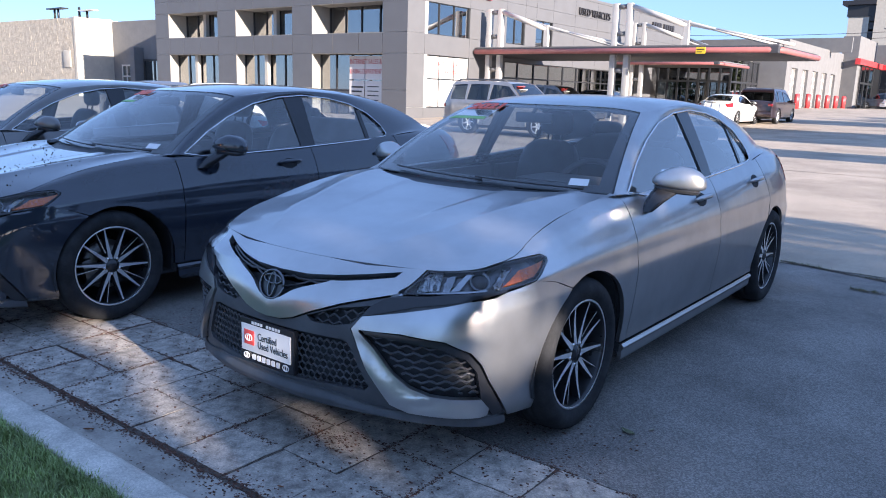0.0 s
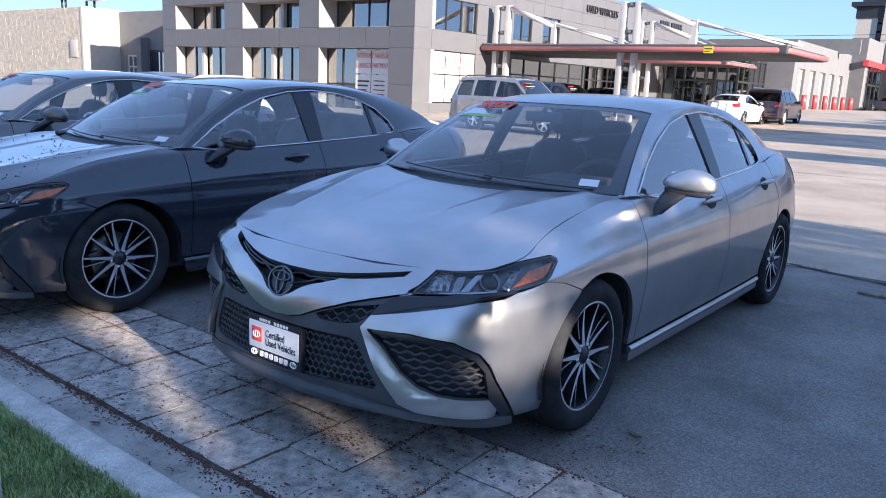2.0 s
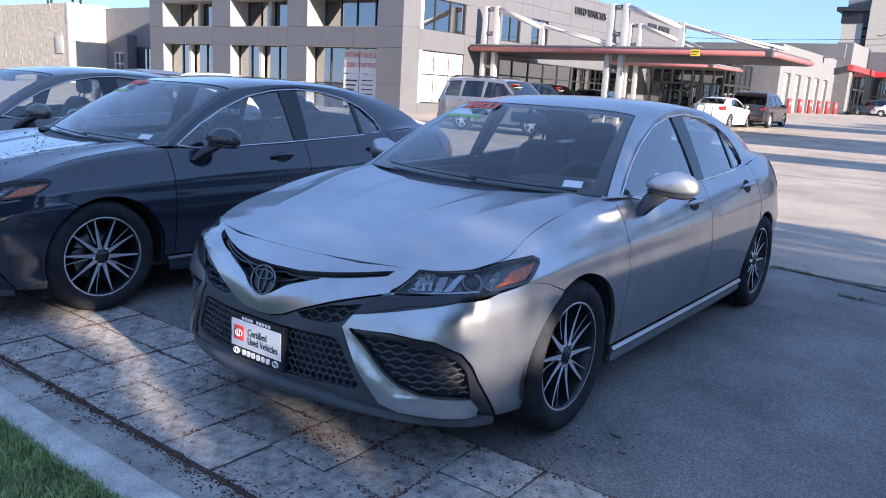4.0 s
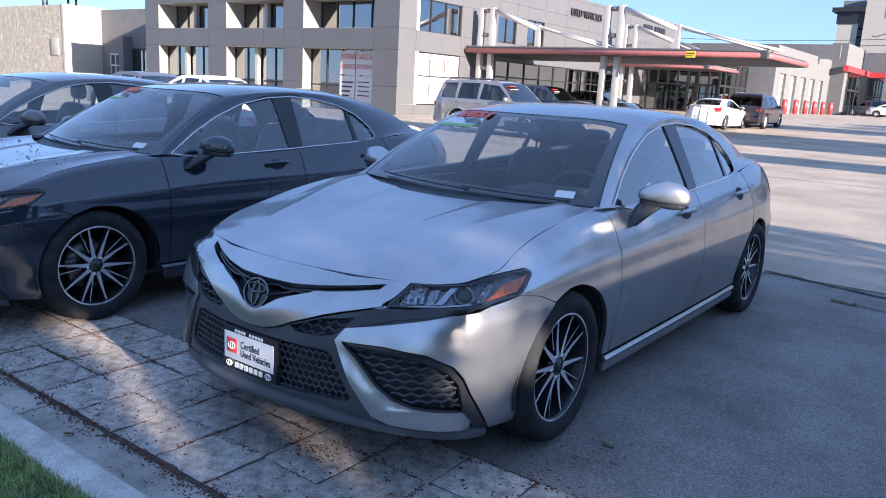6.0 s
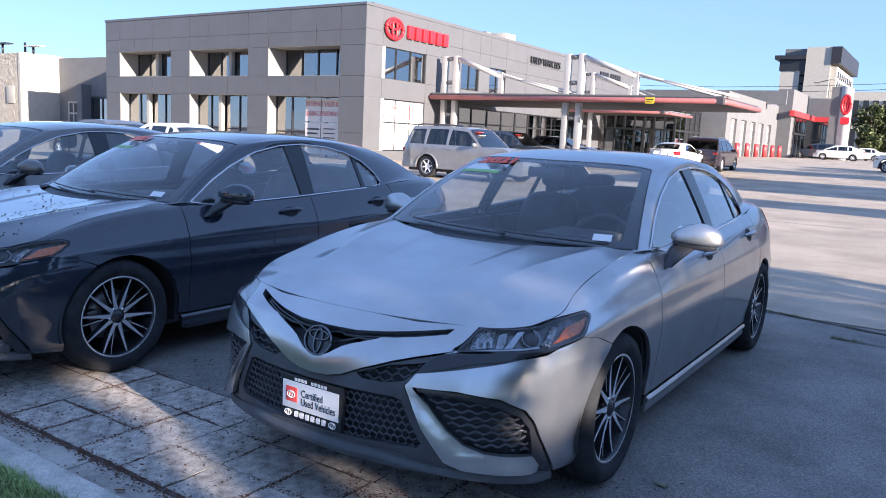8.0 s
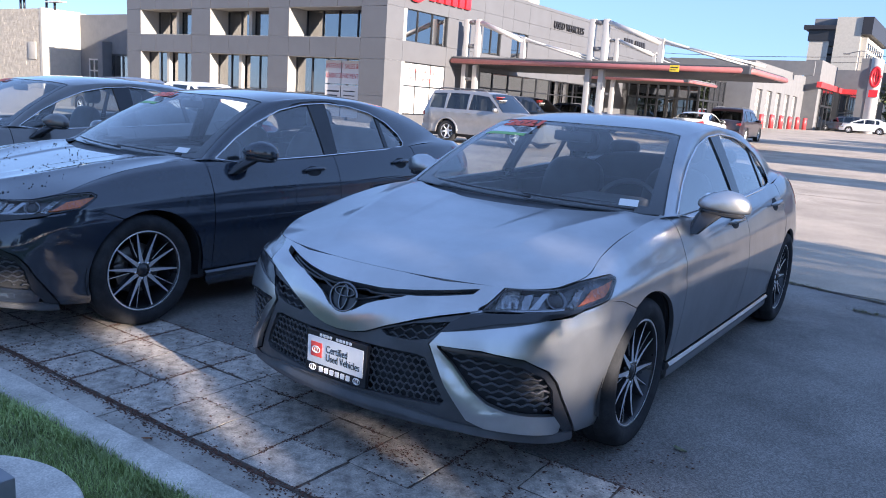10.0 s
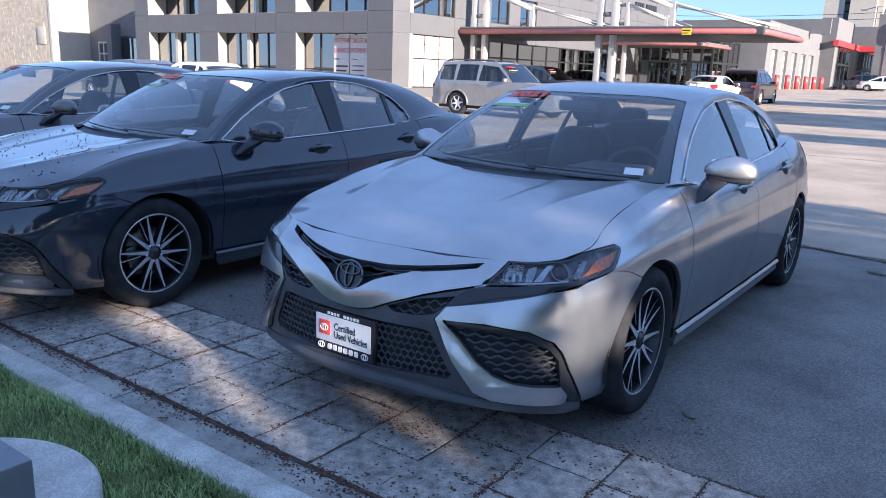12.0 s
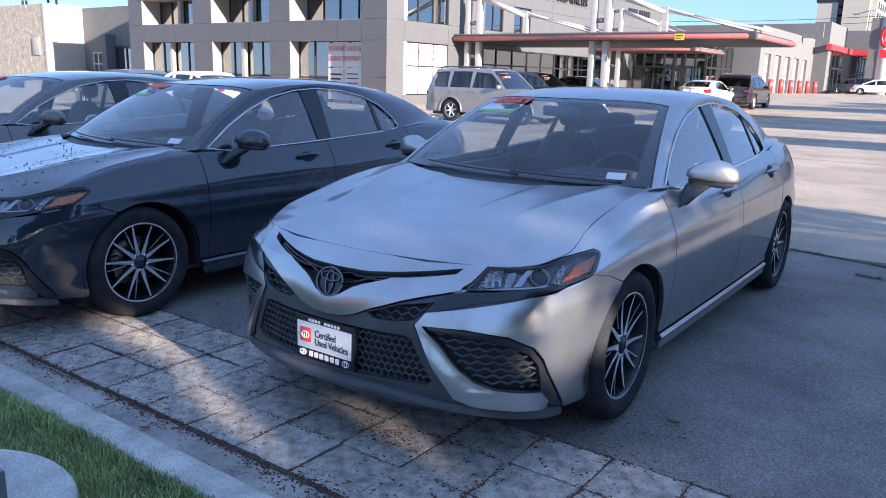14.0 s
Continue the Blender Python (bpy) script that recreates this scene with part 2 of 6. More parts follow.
def sheet(name, outline, fn, mat, parent, off=0.0, thick=0.012, da=0.03, db=0.03, holes=(), flip=False, label="", bulge=None):
    """A panel: the outline (with holes) in the two parameters of the skin fn, cut fine, laid on the skin
    off metres proud, with turned-in edges."""
    bm = bmesh.new()
    edges = []
    for loop in (outline, *holes):
        vs = [bm.verts.new((a, b, 0)) for a, b in loop]
        edges += [bm.edges.new((vs[i], vs[(i + 1) % len(vs)])) for i in range(len(vs))]
    bmesh.ops.triangle_fill(bm, use_beauty=True, use_dissolve=False, edges=edges, normal=(0, 0, 1))
    lo = [min(p[k] for p in outline) for k in (0, 1)]
    hi = [max(p[k] for p in outline) for k in (0, 1)]
    for k, step, no in ((0, da, (1, 0, 0)), (1, db, (0, 1, 0))):
        n = max(1, int((hi[k] - lo[k]) / step))
        for i in range(1, n):
            c = lo[k] + (hi[k] - lo[k]) * i / n
            bmesh.ops.bisect_plane(bm, geom=bm.verts[:] + bm.edges[:] + bm.faces[:], dist=1e-5, plane_co=Vector(no) * c, plane_no=no)
    bm.verts.index_update()
    ab = np.array([v.co[:2] for v in bm.verts])
    a, b = ab[:, 0], ab[:, 1]
    nrm = skin_normals(fn, a, b) * (-1 if flip else 1)
    lift = off + (bulge(a, b) if bulge else 0.0)
    pos = fn(a, b) + nrm * np.reshape(lift, (-1, 1)) if np.ndim(lift) else fn(a, b) + nrm * lift
    if bulge:
        g = lambda p, q: fn(p, q) + skin_normals(fn, p, q) * (-1 if flip else 1) * (off + bulge(p, q))[:, None]
        nrm = skin_normals(g, a, b) * (-1 if flip else 1)
    verts, faces, loops, smooth = list(pos), [], [], []
    for f in bm.faces:
        idx = [v.index for v in f.verts]
        if (f.normal.z < 0) != flip:
            idx.reverse()
        faces.append(idx)
        smooth.append(True)
        loops += [nrm[i] for i in idx]
    for e in bm.edges:
        if len(e.link_faces) == 1:
            f = e.link_faces[0]
            l = [l for l in f.loops if l.edge == e][0]
            i, j = l.vert.index, l.link_loop_next.vert.index
            if (f.normal.z < 0) != flip:
                i, j = j, i
            k = len(verts)
            verts += [pos[i], pos[j], pos[j] - nrm[j] * thick, pos[i] - nrm[i] * thick]
            faces.append((k + 1, k, k + 3, k + 2))
            fn_ = np.cross(pos[i] - pos[j], pos[i] - nrm[i] * thick - pos[j])
            fn_ = fn_ / max(np.linalg.norm(fn_), 1e-9)
            loops += [fn_] * 4
            smooth.append(False)
    bm.free()
    return finish(name, verts, faces, mat, parent, label, smooth=smooth, normals=loops)


def grid(name, fn, a0, a1, na, b0, b1, nb, mat, parent, flip=False, thick=0.01, label=""):
    """A rectangle of the skin fn as a panel."""
    return sheet(name, [(a0, b0), (a1, b0), (a1, b1), (a0, b1)], fn, mat, parent, thick=thick, da=abs(a1 - a0) / na, db=abs(b1 - b0) / nb, flip=flip, label=label)


def mirrored(loop):
    return [(-a, b) for a, b in reversed(loop)]


def text_mesh(body, size, depth=0.002, bold=0.0):
    """Letters of the built-in font as a plain mesh, standing in x and z, centred."""
    cu = bpy.data.curves.new("letters", "FONT")
    cu.offset = bold
    cu.body, cu.size, cu.extrude, cu.align_x, cu.align_y = body, size, depth, "CENTER", "CENTER"
    ob = bpy.data.objects.new("letters", cu)
    scene.collection.objects.link(ob)
    me = bpy.data.meshes.new_from_object(ob.evaluated_get(bpy.context.evaluated_depsgraph_get()))
    bpy.data.objects.remove(ob)
    me.transform(Matrix.Rotation(radians(90), 4, "X"))
    return me


def letters(name, body, size, mat, m, parent=None, width=None, depth=0.002, label="", bold=0.0):
    me = text_mesh(body, size, depth, bold)
    if width:
        xs = [v.co.x for v in me.vertices]
        me.transform(Matrix.Diagonal((width / (max(xs) - min(xs)), 1, 1, 1)))
    me.materials.append(mat)
    ob = new(name, me)
    if parent is not None:
        ob.parent = parent
    ob.matrix_local = m
    if label:
        tagged(ob, label)
    return ob


# ---- the sedan: its skin ----
# Car space: x to the car's left, y to its tail from the front axle, z up from the road.
PLAN = [(0, -.938), (.2, -.93), (.38, -.897), (.52, -.855), (.65, -.795), (.76, -.71), (.83, -.595), (.868, -.455), (.89, -.29), (.902, 0), (.910, .6),
        (.914, 1.4), (.914, 2.2), (.904, 2.8), (.875, 3.2), (.82, 3.5), (.70, 3.74), (.48, 3.86), (.24, 3.90), (0, 3.91)]


def through_points(pts, n=24):
    p = np.array(pts, float)
    p = np.vstack([[-p[1][0], p[1][1]], p, [-p[-2][0], p[-2][1]]])
    o = []
    for i in range(1, len(p) - 2):
        for t in np.arange(n) / n:
            o.append(.5 * (2 * p[i] + (p[i + 1] - p[i - 1]) * t + (2 * p[i - 1] - 5 * p[i] + 4 * p[i + 1] - p[i + 2]) * t * t + (3 * p[i] - p[i - 1] - 3 * p[i + 1] + p[i + 2]) * t ** 3))
    return np.array(o + [p[-2]])


REF = through_points(PLAN)
ARC = np.concatenate([[0], np.cumsum(np.hypot(*np.diff(REF, axis=0).T))])
TOTAL = float(ARC[-1])
FRONT = [(.14, .16), (.18, .06), (.22, .015), (.28, .0), (.45, .0), (.55, .012), (.62, .03), (.70, .07), (.80, .10), (.9, .125), (1, .155)]
CORNER = [(.14, .12), (.19, .05), (.26, .02), (.40, .0), (.52, .0), (.60, .015), (.68, .05), (.75, .085), (.85, .12), (1, .165)]
SIDE = [(.14, .12), (.19, .05), (.24, .036), (.30, .034), (.42, .018), (.55, .004), (.63, .0), (.70, .009), (.76, .014), (.80, .026), (.87, .057), (.92, .09), (.96, .125), (1, .215)]
TAIL = [(.14, .16), (.20, .06), (.30, .02), (.45, .0), (.60, .0), (.72, .03), (.82, .055), (.92, .10), (1, .19)]
KTOP = [(-.95, .24), (-.75, .245), (-.60, .27), (-.40, .44), (-.25, .56), (0, .75), (.25, .865), (.46, .915), (.65, 1.0), (1.5, 1.1), (2.43, 1.28), (3.0, 1.3), (3.4, 1.27), (3.65, 1.2), (3.95, 1.1)]


def s_at_y(y):
    return float(np.interp(y, REF[:, 1], ARC))


S1, S2, S3 = float(np.interp(.62, REF[:150, 0], ARC[:150])), s_at_y(-.30), s_at_y(3.0)


def wrap(s, v):
    """The body's side skin: s metres round the plan from the nose, v height, 1 at the shoulder."""
    s, v = np.asarray(s, float), np.asarray(v, float)
    sg, s = np.where(s < 0, -1.0, 1.0), np.abs(s)
    at = lambda q: (np.interp(q, ARC, REF[:, 0]), np.interp(q, ARC, REF[:, 1]))
    x, y = at(s)
    lo, hi = at(s - .03), at(s + .03)
    lo = (np.where(s < .03, -at(np.abs(s - .03))[0], lo[0]), np.where(s < .03, at(np.abs(s - .03))[1], lo[1]))
    tx, ty = hi[0] - lo[0], hi[1] - lo[1]
    l = np.hypot(tx, ty) + 1e-9
    nx, ny = ty / l, -tx / l
    sm = lambda a, b: (lambda w: w * w * (3 - 2 * w))(np.clip((s - a) / (b - a), 0, 1))
    a, b, c = sm(0, S1), sm(S1, S2), sm(S3, TOTAL - .5)
    d = (curve(FRONT, v) * (1 - a) + curve(CORNER, v) * a) * (1 - b) + curve(SIDE, v) * b
    d = d * (1 - c) + curve(TAIL, v) * c
    d = d - .05 * np.clip((v - .82) / .18, 0, 1) ** 1.5 * np.clip((.72 - y) / .4, 0, 1) * np.clip((s - .5) / .5, 0, 1)
    z = np.where(v <= .7, v, .7 + (v - .7) * curve(KTOP, y))
    return np.stack([sg * (x - nx * d), y - ny * d, z], -1)


HOOD_Z = [(0, .7710), (.1, .806), (.25, .845), (.5, .892), (.75, .936), (1, .970)]


HOOD_EDGE = [(.600, .697, .884, 1.028, 1.085, 1.128, 1.170, 1.240, 1.310, 1.396, 1.517, 2.200), (.976, .984, .979, .969, .959, .957, .964, .975, .983, .988, .990, .993)]


def hood_skin(b, a):
    """b across from -1 to 1, a from the nose (0) to the cowl (1)."""
    b, a = np.asarray(b, float), np.asarray(a, float)
    s = .684 + (s_at_y(.50) - .684) * a
    e = wrap(s, np.interp(s, HOOD_EDGE[0], HOOD_EDGE[1]))
    yc, zc = -.786 + 1.126 * a, curve(HOOD_Z, a)
    q = np.abs(b)
    # an outer ridge that runs out towards the lamps and a softer inner fold near the cowl
    r1, r2 = .40 + .47 * a, .20 + .19 * a
    ridge = .021 * np.exp(-np.sqrt((q - r1) ** 2 + .0003) / .12) * np.clip(a * 3, 0, 1)
    fold = .008 / (1 + np.exp((q - r2) / .012)) * np.clip((a - .25) * 2.5, 0, 1)
    fade = np.clip((1 - q) * 5, 0, 1)
    return np.stack([b * e[..., 0], yc + (e[..., 1] - yc) * q ** 2.1, zc + (e[..., 2] - zc) * q ** 2.6 + (ridge - fold) * fade], -1)


ROOF_Z = [(1.0, 1.356), (1.2, 1.388), (1.5, 1.418), (1.8, 1.426), (2.2, 1.414), (2.5, 1.383), (2.75, 1.345)]
ROOF_X = [(1.0, .565), (1.3, .578), (1.8, .578), (2.3, .56), (2.75, .525)]


def roof_skin(b, a):
    b, a = np.asarray(b, float), np.asarray(a, float)
    y0, y1 = 1.03 + .12 * b * b, 2.70 - .06 * b * b
    y = y0 + (y1 - y0) * a
    return np.stack([b * curve(ROOF_X, y), y, curve(ROOF_Z, y) - .022 * b * b - .022 * b ** 6], -1)


def screen_skin(b, w):
    b, w = np.asarray(b, float), np.asarray(w, float)
    base = np.stack([b * .752, .360 + .150 * b * b, .968 + .002 * b * b], -1)
    top = roof_skin(b, np.zeros_like(b))
    k = (4 * w * (1 - w))[..., None]
    return base + (top - base) * w[..., None] + k * np.array([0, -.016, .018])


def backlight_skin(b, w):
    b, w = np.asarray(b, float), np.asarray(w, float)
    top = roof_skin(b, np.ones_like(b))
    base = np.stack([b * .62, 3.34 - .12 * b * b, 1.115 - .02 * b * b], -1)
    return top + (base - top) * w[..., None] + (4 * w * (1 - w))[..., None] * np.array([0, .012, .02])


def deck_skin(b, a):
    b, a = np.asarray(b, float), np.asarray(a, float)
    y0, y1 = 3.34 - .12 * b * b, 3.80 - .26 * b * b
    return np.stack([b * (.62 - .05 * a), y0 + (y1 - y0) * a, 1.115 - .02 * b * b - .03 * a - .03 * a * b * b], -1)


BELT_X = [(.4, .80), (.73, .79), (1.5, .80), (2.2, .79), (2.5, .772), (3.0, .72), (3.4, .68)]


def flank_skin(y, z):
    """The side glass."""
    y, z = np.asarray(y, float), np.asarray(z, float)
    t = np.maximum(z - (.7 + .25 * curve(KTOP, y)), -.05)
    return np.stack([curve(BELT_X, y) - .48 * t - .15 * t * t, y, z], -1)


def inside(poly, a, b):
    hit = False
    for (x0, y0), (x1, y1) in zip(poly, poly[1:] + poly[:1]):
        if (y0 > b) != (y1 > b) and a < (x1 - x0) * (b - y0) / (y1 - y0) + x0:
            hit = not hit
    return hit


def lattice(name, poly, mat, parent, off=-.016, pitch=.03, row=.027, r=.0042, label="", ties=True):
    """Rows of flattened waves with short ties, kept inside the outline."""
    bm = bmesh.new()
    lo = [min(p[k] for p in poly) for k in (0, 1)]
    hi = [max(p[k] for p in poly) for k in (0, 1)]
    skin = lambda a, b: Vector((wrap(np.array([a]), np.array([b])) + skin_normals(wrap, np.array([a]), np.array([b])) * off)[0])
    n = int((hi[1] - lo[1]) / row) + 1
    for j in range(n):
        v0 = lo[1] + (j + .4) * row
        run = []
        for i in range(int((hi[0] - lo[0]) / pitch * 4) + 1):
            a = lo[0] + i * pitch / 4
            ph = (a / pitch + .5 * (j % 2)) % 1
            b = v0 + .0075 * (abs(2 * ph - 1) * 2 - 1)
            if inside(poly, a, b):
                run.append(skin(a, b))
                if ties and abs(ph - .0) < .13 and inside(poly, a, b + row * .8):
                    add_tube(bm, [skin(a, b), skin(a, b + row * .62)], r * .8, 4)
            else:
                if len(run) > 1:
                    add_tube(bm, run, r, 5)
                run = []
        if len(run) > 1:
            add_tube(bm, run, r, 5)
    return part(name, bm, mat, parent, label, 60)


def dense(loop, step=.03):
    o = []
    for (a, b), (c, d) in zip(loop, loop[1:] + loop[:1]):
        n = max(1, int(math.hypot(c - a, d - b) / step))
        o += [(a + (c - a) * i / n, b + (d - b) * i / n) for i in range(n)]
    return o


def arch(yc, ry, a0, a1, n, zc=.33, rz=.365):
    """Points of a wheel opening, angles in degrees from the tail side over the top."""
    return [(s_at_y(yc + ry * math.cos(radians(a0 + (a1 - a0) * i / n))), zc + rz * math.sin(radians(a0 + (a1 - a0) * i / n))) for i in range(n + 1)]


def superball(bm, c, size, e=.6, nu=24, nv=12, m=None):
    """A rounded block."""
    f = lambda w, k: math.copysign(abs(w) ** k, w)
    rows = []
    for j in range(nv + 1):
        p = -math.pi / 2 + math.pi * j / nv
        rows.append([bm.verts.new((c[0] + size[0] * f(math.cos(p), e) * f(math.cos(q), e), c[1] + size[1] * f(math.cos(p), e) * f(math.sin(q), e), c[2] + size[2] * f(math.sin(p), e))) for q in (2 * math.pi * i / nu for i in range(nu))])
    for a, b in zip(rows, rows[1:]):
        for i in range(nu):
            bm.faces.new((a[i], a[(i + 1) % nu], b[(i + 1) % nu], b[i]))
    vs = [v for r in rows for v in r]
    bmesh.ops.remove_doubles(bm, verts=vs, dist=1e-5)
    if m is not None:
        bmesh.ops.transform(bm, matrix=m, verts=[v for v in vs if v.is_valid])


def wheel(parent, x, y, r=.334, rim_r=.240, width=.215, side=1):
    """Alloy wheel with five pairs of machined spokes; its face looks along +x, turned for the other side."""
    barrel = lathe("wheel", [(-.10, .215), (-.10, rim_r - .004), (.085, rim_r - .004), (.092, rim_r), (.092, rim_r - .009), (.075, rim_r - .015), (-.02, rim_r - .03), (-.06, .19), (-.06, .05)], 48, [RIM_DARK, MACHINED], parent, index=[0, 0, 0, 1, 0, 0, 0, 0])
    barrel.matrix_local = pose(x, y, .335, 12, 0, 0 if side > 0 else 180)
    w = width / 2
    lathe("tyre", [(-w + .02, rim_r - .005), (-w, rim_r + .02), (-w - .004, r - .05), (-w + .006, r - .018), (-w + .03, r - .004), (-w + .06, r), (-.034, r), (-.032, r - .007), (-.026, r - .007), (-.024, r + .001),
                   (.024, r + .001), (.026, r - .007), (.032, r - .007), (.034, r), (w - .06, r), (w - .03, r - .004), (w - .006, r - .018), (w + .004, r - .05), (w, rim_r + .02), (w - .02, rim_r - .005)], 144, RUBBER, barrel, label="black rubber tyre", lug=.006)
    lathe("brake_disc", [(-.02, .06), (-.02, .15), (0, .15), (0, .06)], 40, BRAKE, barrel)
    bm = bmesh.new()
    add_box(bm, -.02, .035, -.155, -.09, -.075, .075, .012)
    part("brake_caliper", bm, BRAKE, barrel)
    for k in range(5):
        base = 2 * math.pi * k / 5
        bm = bmesh.new()
        for sgn in (-1, 1):
            rows = []
            for q in np.linspace(0, 1, 7):
                p0 = Vector((0, math.cos(base + sgn * .34), math.sin(base + sgn * .34))) * .042
                p1 = Vector((0, math.cos(base + sgn * .285), math.sin(base + sgn * .285))) * (rim_r - .008)
                at = p0 + (p1 - p0) * q
                hw = .012 * (1 - q) ** 1.3 + .0062
                xf = .072 - .006 * math.sin(math.pi * q * .9) + .008 * q
                t = Vector((1, 0, 0)).cross(p1 - p0).normalized()
                rows.append([bm.verts.new(at + t * u + Vector((xx, 0, 0))) for u, xx in ((-hw, xf - .035), (-hw * .72, xf), (hw * .72, xf), (hw, xf - .035))])
            for a, b in zip(rows, rows[1:]):
                for i in range(3):
                    bm.faces.new((a[i], a[i + 1], b[i + 1], b[i])).material_index = 1 if i == 1 else 0
            bm.faces.new(rows[0])
            bm.faces.new(rows[-1][::-1])
        bmesh.ops.recalc_face_normals(bm, faces=bm.faces[:])
        part("spoke", bm, [RIM_DARK, MACHINED], barrel, smooth_angle=25)
    for k in range(5):
        a = 2 * math.pi * (k + .5) / 5 - .11
        u, t = Vector((0, math.cos(a), math.sin(a))), Vector((0, -math.sin(a), math.cos(a)))
        bm = bmesh.new()
        rows = []
        for q in np.linspace(0, 1, 5):
            p, hw, xf = u * (.085 + (rim_r - .093) * q), .006 - .0025 * q, .062 - .004 * math.sin(math.pi * q * .9) + .014 * q
            rows.append([bm.verts.new(p + t * g + Vector((xx, 0, 0))) for g, xx in ((-hw, xf - .03), (-hw * .5, xf), (hw * .5, xf), (hw, xf - .03))])
        for c, d in zip(rows, rows[1:]):
            for i in range(3):
                bm.faces.new((c[i], c[i + 1], d[i + 1], d[i])).material_index = 1 if i == 1 else 0
        bm.faces.new(rows[0])
        bm.faces.new(rows[-1][::-1])
        bmesh.ops.recalc_face_normals(bm, faces=bm.faces[:])
        part("spoke", bm, [RIM_DARK, MACHINED], barrel, smooth_angle=25)
    lathe("hub_cap", [(.05, .062), (.066, .06), (.070, .034), (.078, .031), (.080, .0)], 24, [RIM_DARK, GLOSS_BLACK], barrel, index=[0, 0, 1, 1])
    for k in range(5):
        a = 2 * math.pi * (k + .5) / 5
        bm = bmesh.new()
        add_tube(bm, [(.05, .05 * math.cos(a), .05 * math.sin(a)), (.074, .05 * math.cos(a), .05 * math.sin(a))], .009, 8)
        part("wheel_nut", bm, CHROME, barrel)
    return barrel


# ---- the sedan: outlines of its panels, in (round the plan, height) ----
WING_TOP = [(.414, .557), (.453, .605), (.670, .644), (.858, .676), (.978, .684), (1.071, .712), (1.184, .751)]
FIN_OUT = [(1.085, .204), (1.033, .277), (.955, .377), (.917, .445), (.871, .496), (.770, .542), (.608, .561), (.446, .557)]
BLADE_IN = [(.446, .550), (.508, .498), (.580, .412), (.644, .363), (.722, .333), (.804, .320), (.928, .305), (.971, .259)]
BLADE_OUT = [(.963, .236), (.851, .248), (.721, .262), (.643, .270), (.576, .296), (.492, .412)]
FRONT_ARCH = arch(.055, .375, 0, 180, 24)
REAR_ARCH = arch(2.86, .375, 0, 180, 24)
S_DOOR, S_B, S_TAIL = s_at_y(.50), s_at_y(1.65), s_at_y(2.36)
LAMP = [(.687, .978), (.866, .973), (1.084, .946), (1.269, .901), (1.294, .872), (1.291, .851), (1.188, .757), (1.039, .727), (.906, .698), (.728, .701), (.595, .694)]
SLOT = [(0, .60), (.06, .612), (.12, .648), (.16, .664), (.329, .717), (.545, .846), (.570, .924), (.299, .793), (.15, .742), (0, .73)]
LOWER = [(.0, .505), (.365, .509), (.401, .500), (.486, .344), (.469, .323), (0, .315)]
UPPER_SIDE = [(.20, .572), (.343, .621), (.492, .648), (.457, .615), (.405, .572), (.334, .556), (.232, .553)]
INTAKE = [(.462, .544), (.608, .547), (.756, .527), (.854, .484), (.892, .435), (.930, .318), (.804, .329), (.722, .343), (.648, .373), (.588, .420), (.518, .503)]
DLO = [(.585, .972), (.80, 1.10), (1.0, 1.195), (1.25, 1.285), (1.5, 1.333), (1.75, 1.350), (2.0, 1.332), (2.2, 1.292), (2.38, 1.22), (2.50, 1.125), (2.545, 1.06), (2.52, 1.032)]
DLO_LOW = [(2.3, 1.012), (1.9, .992), (1.5, .972), (1.1, .957), (.75, .944)]


def inset(loop, d):
    """The outline drawn in by d on all its sides."""
    area = sum(a * q - c * b for (a, b), (c, q) in zip(loop, loop[1:] + loop[:1]))
    o, n = [], len(loop)
    for i in range(n):
        p, q, r = (Vector(loop[k % n]) for k in (i - 1, i, i + 1))
        e, f = (q - p).normalized(), (r - q).normalized()
        m = Vector((-e.y - f.y, e.x + f.x)).normalized() * math.copysign(1, area)
        k = max(.45, abs(m.dot(Vector((-f.y, f.x)))))
        o.append(tuple(q + m * (d / k)))
    return o


def both(loop):
    """Closes a half outline that starts and ends on the middle line."""
    return loop + [(-a, b) for a, b in reversed(loop) if a > 1e-6]


def on_wrap(a, b, off=0.0):
    a, b = np.array([a], float), np.array([b], float)
    return Vector((wrap(a, b) + skin_normals(wrap, a, b) * off)[0])


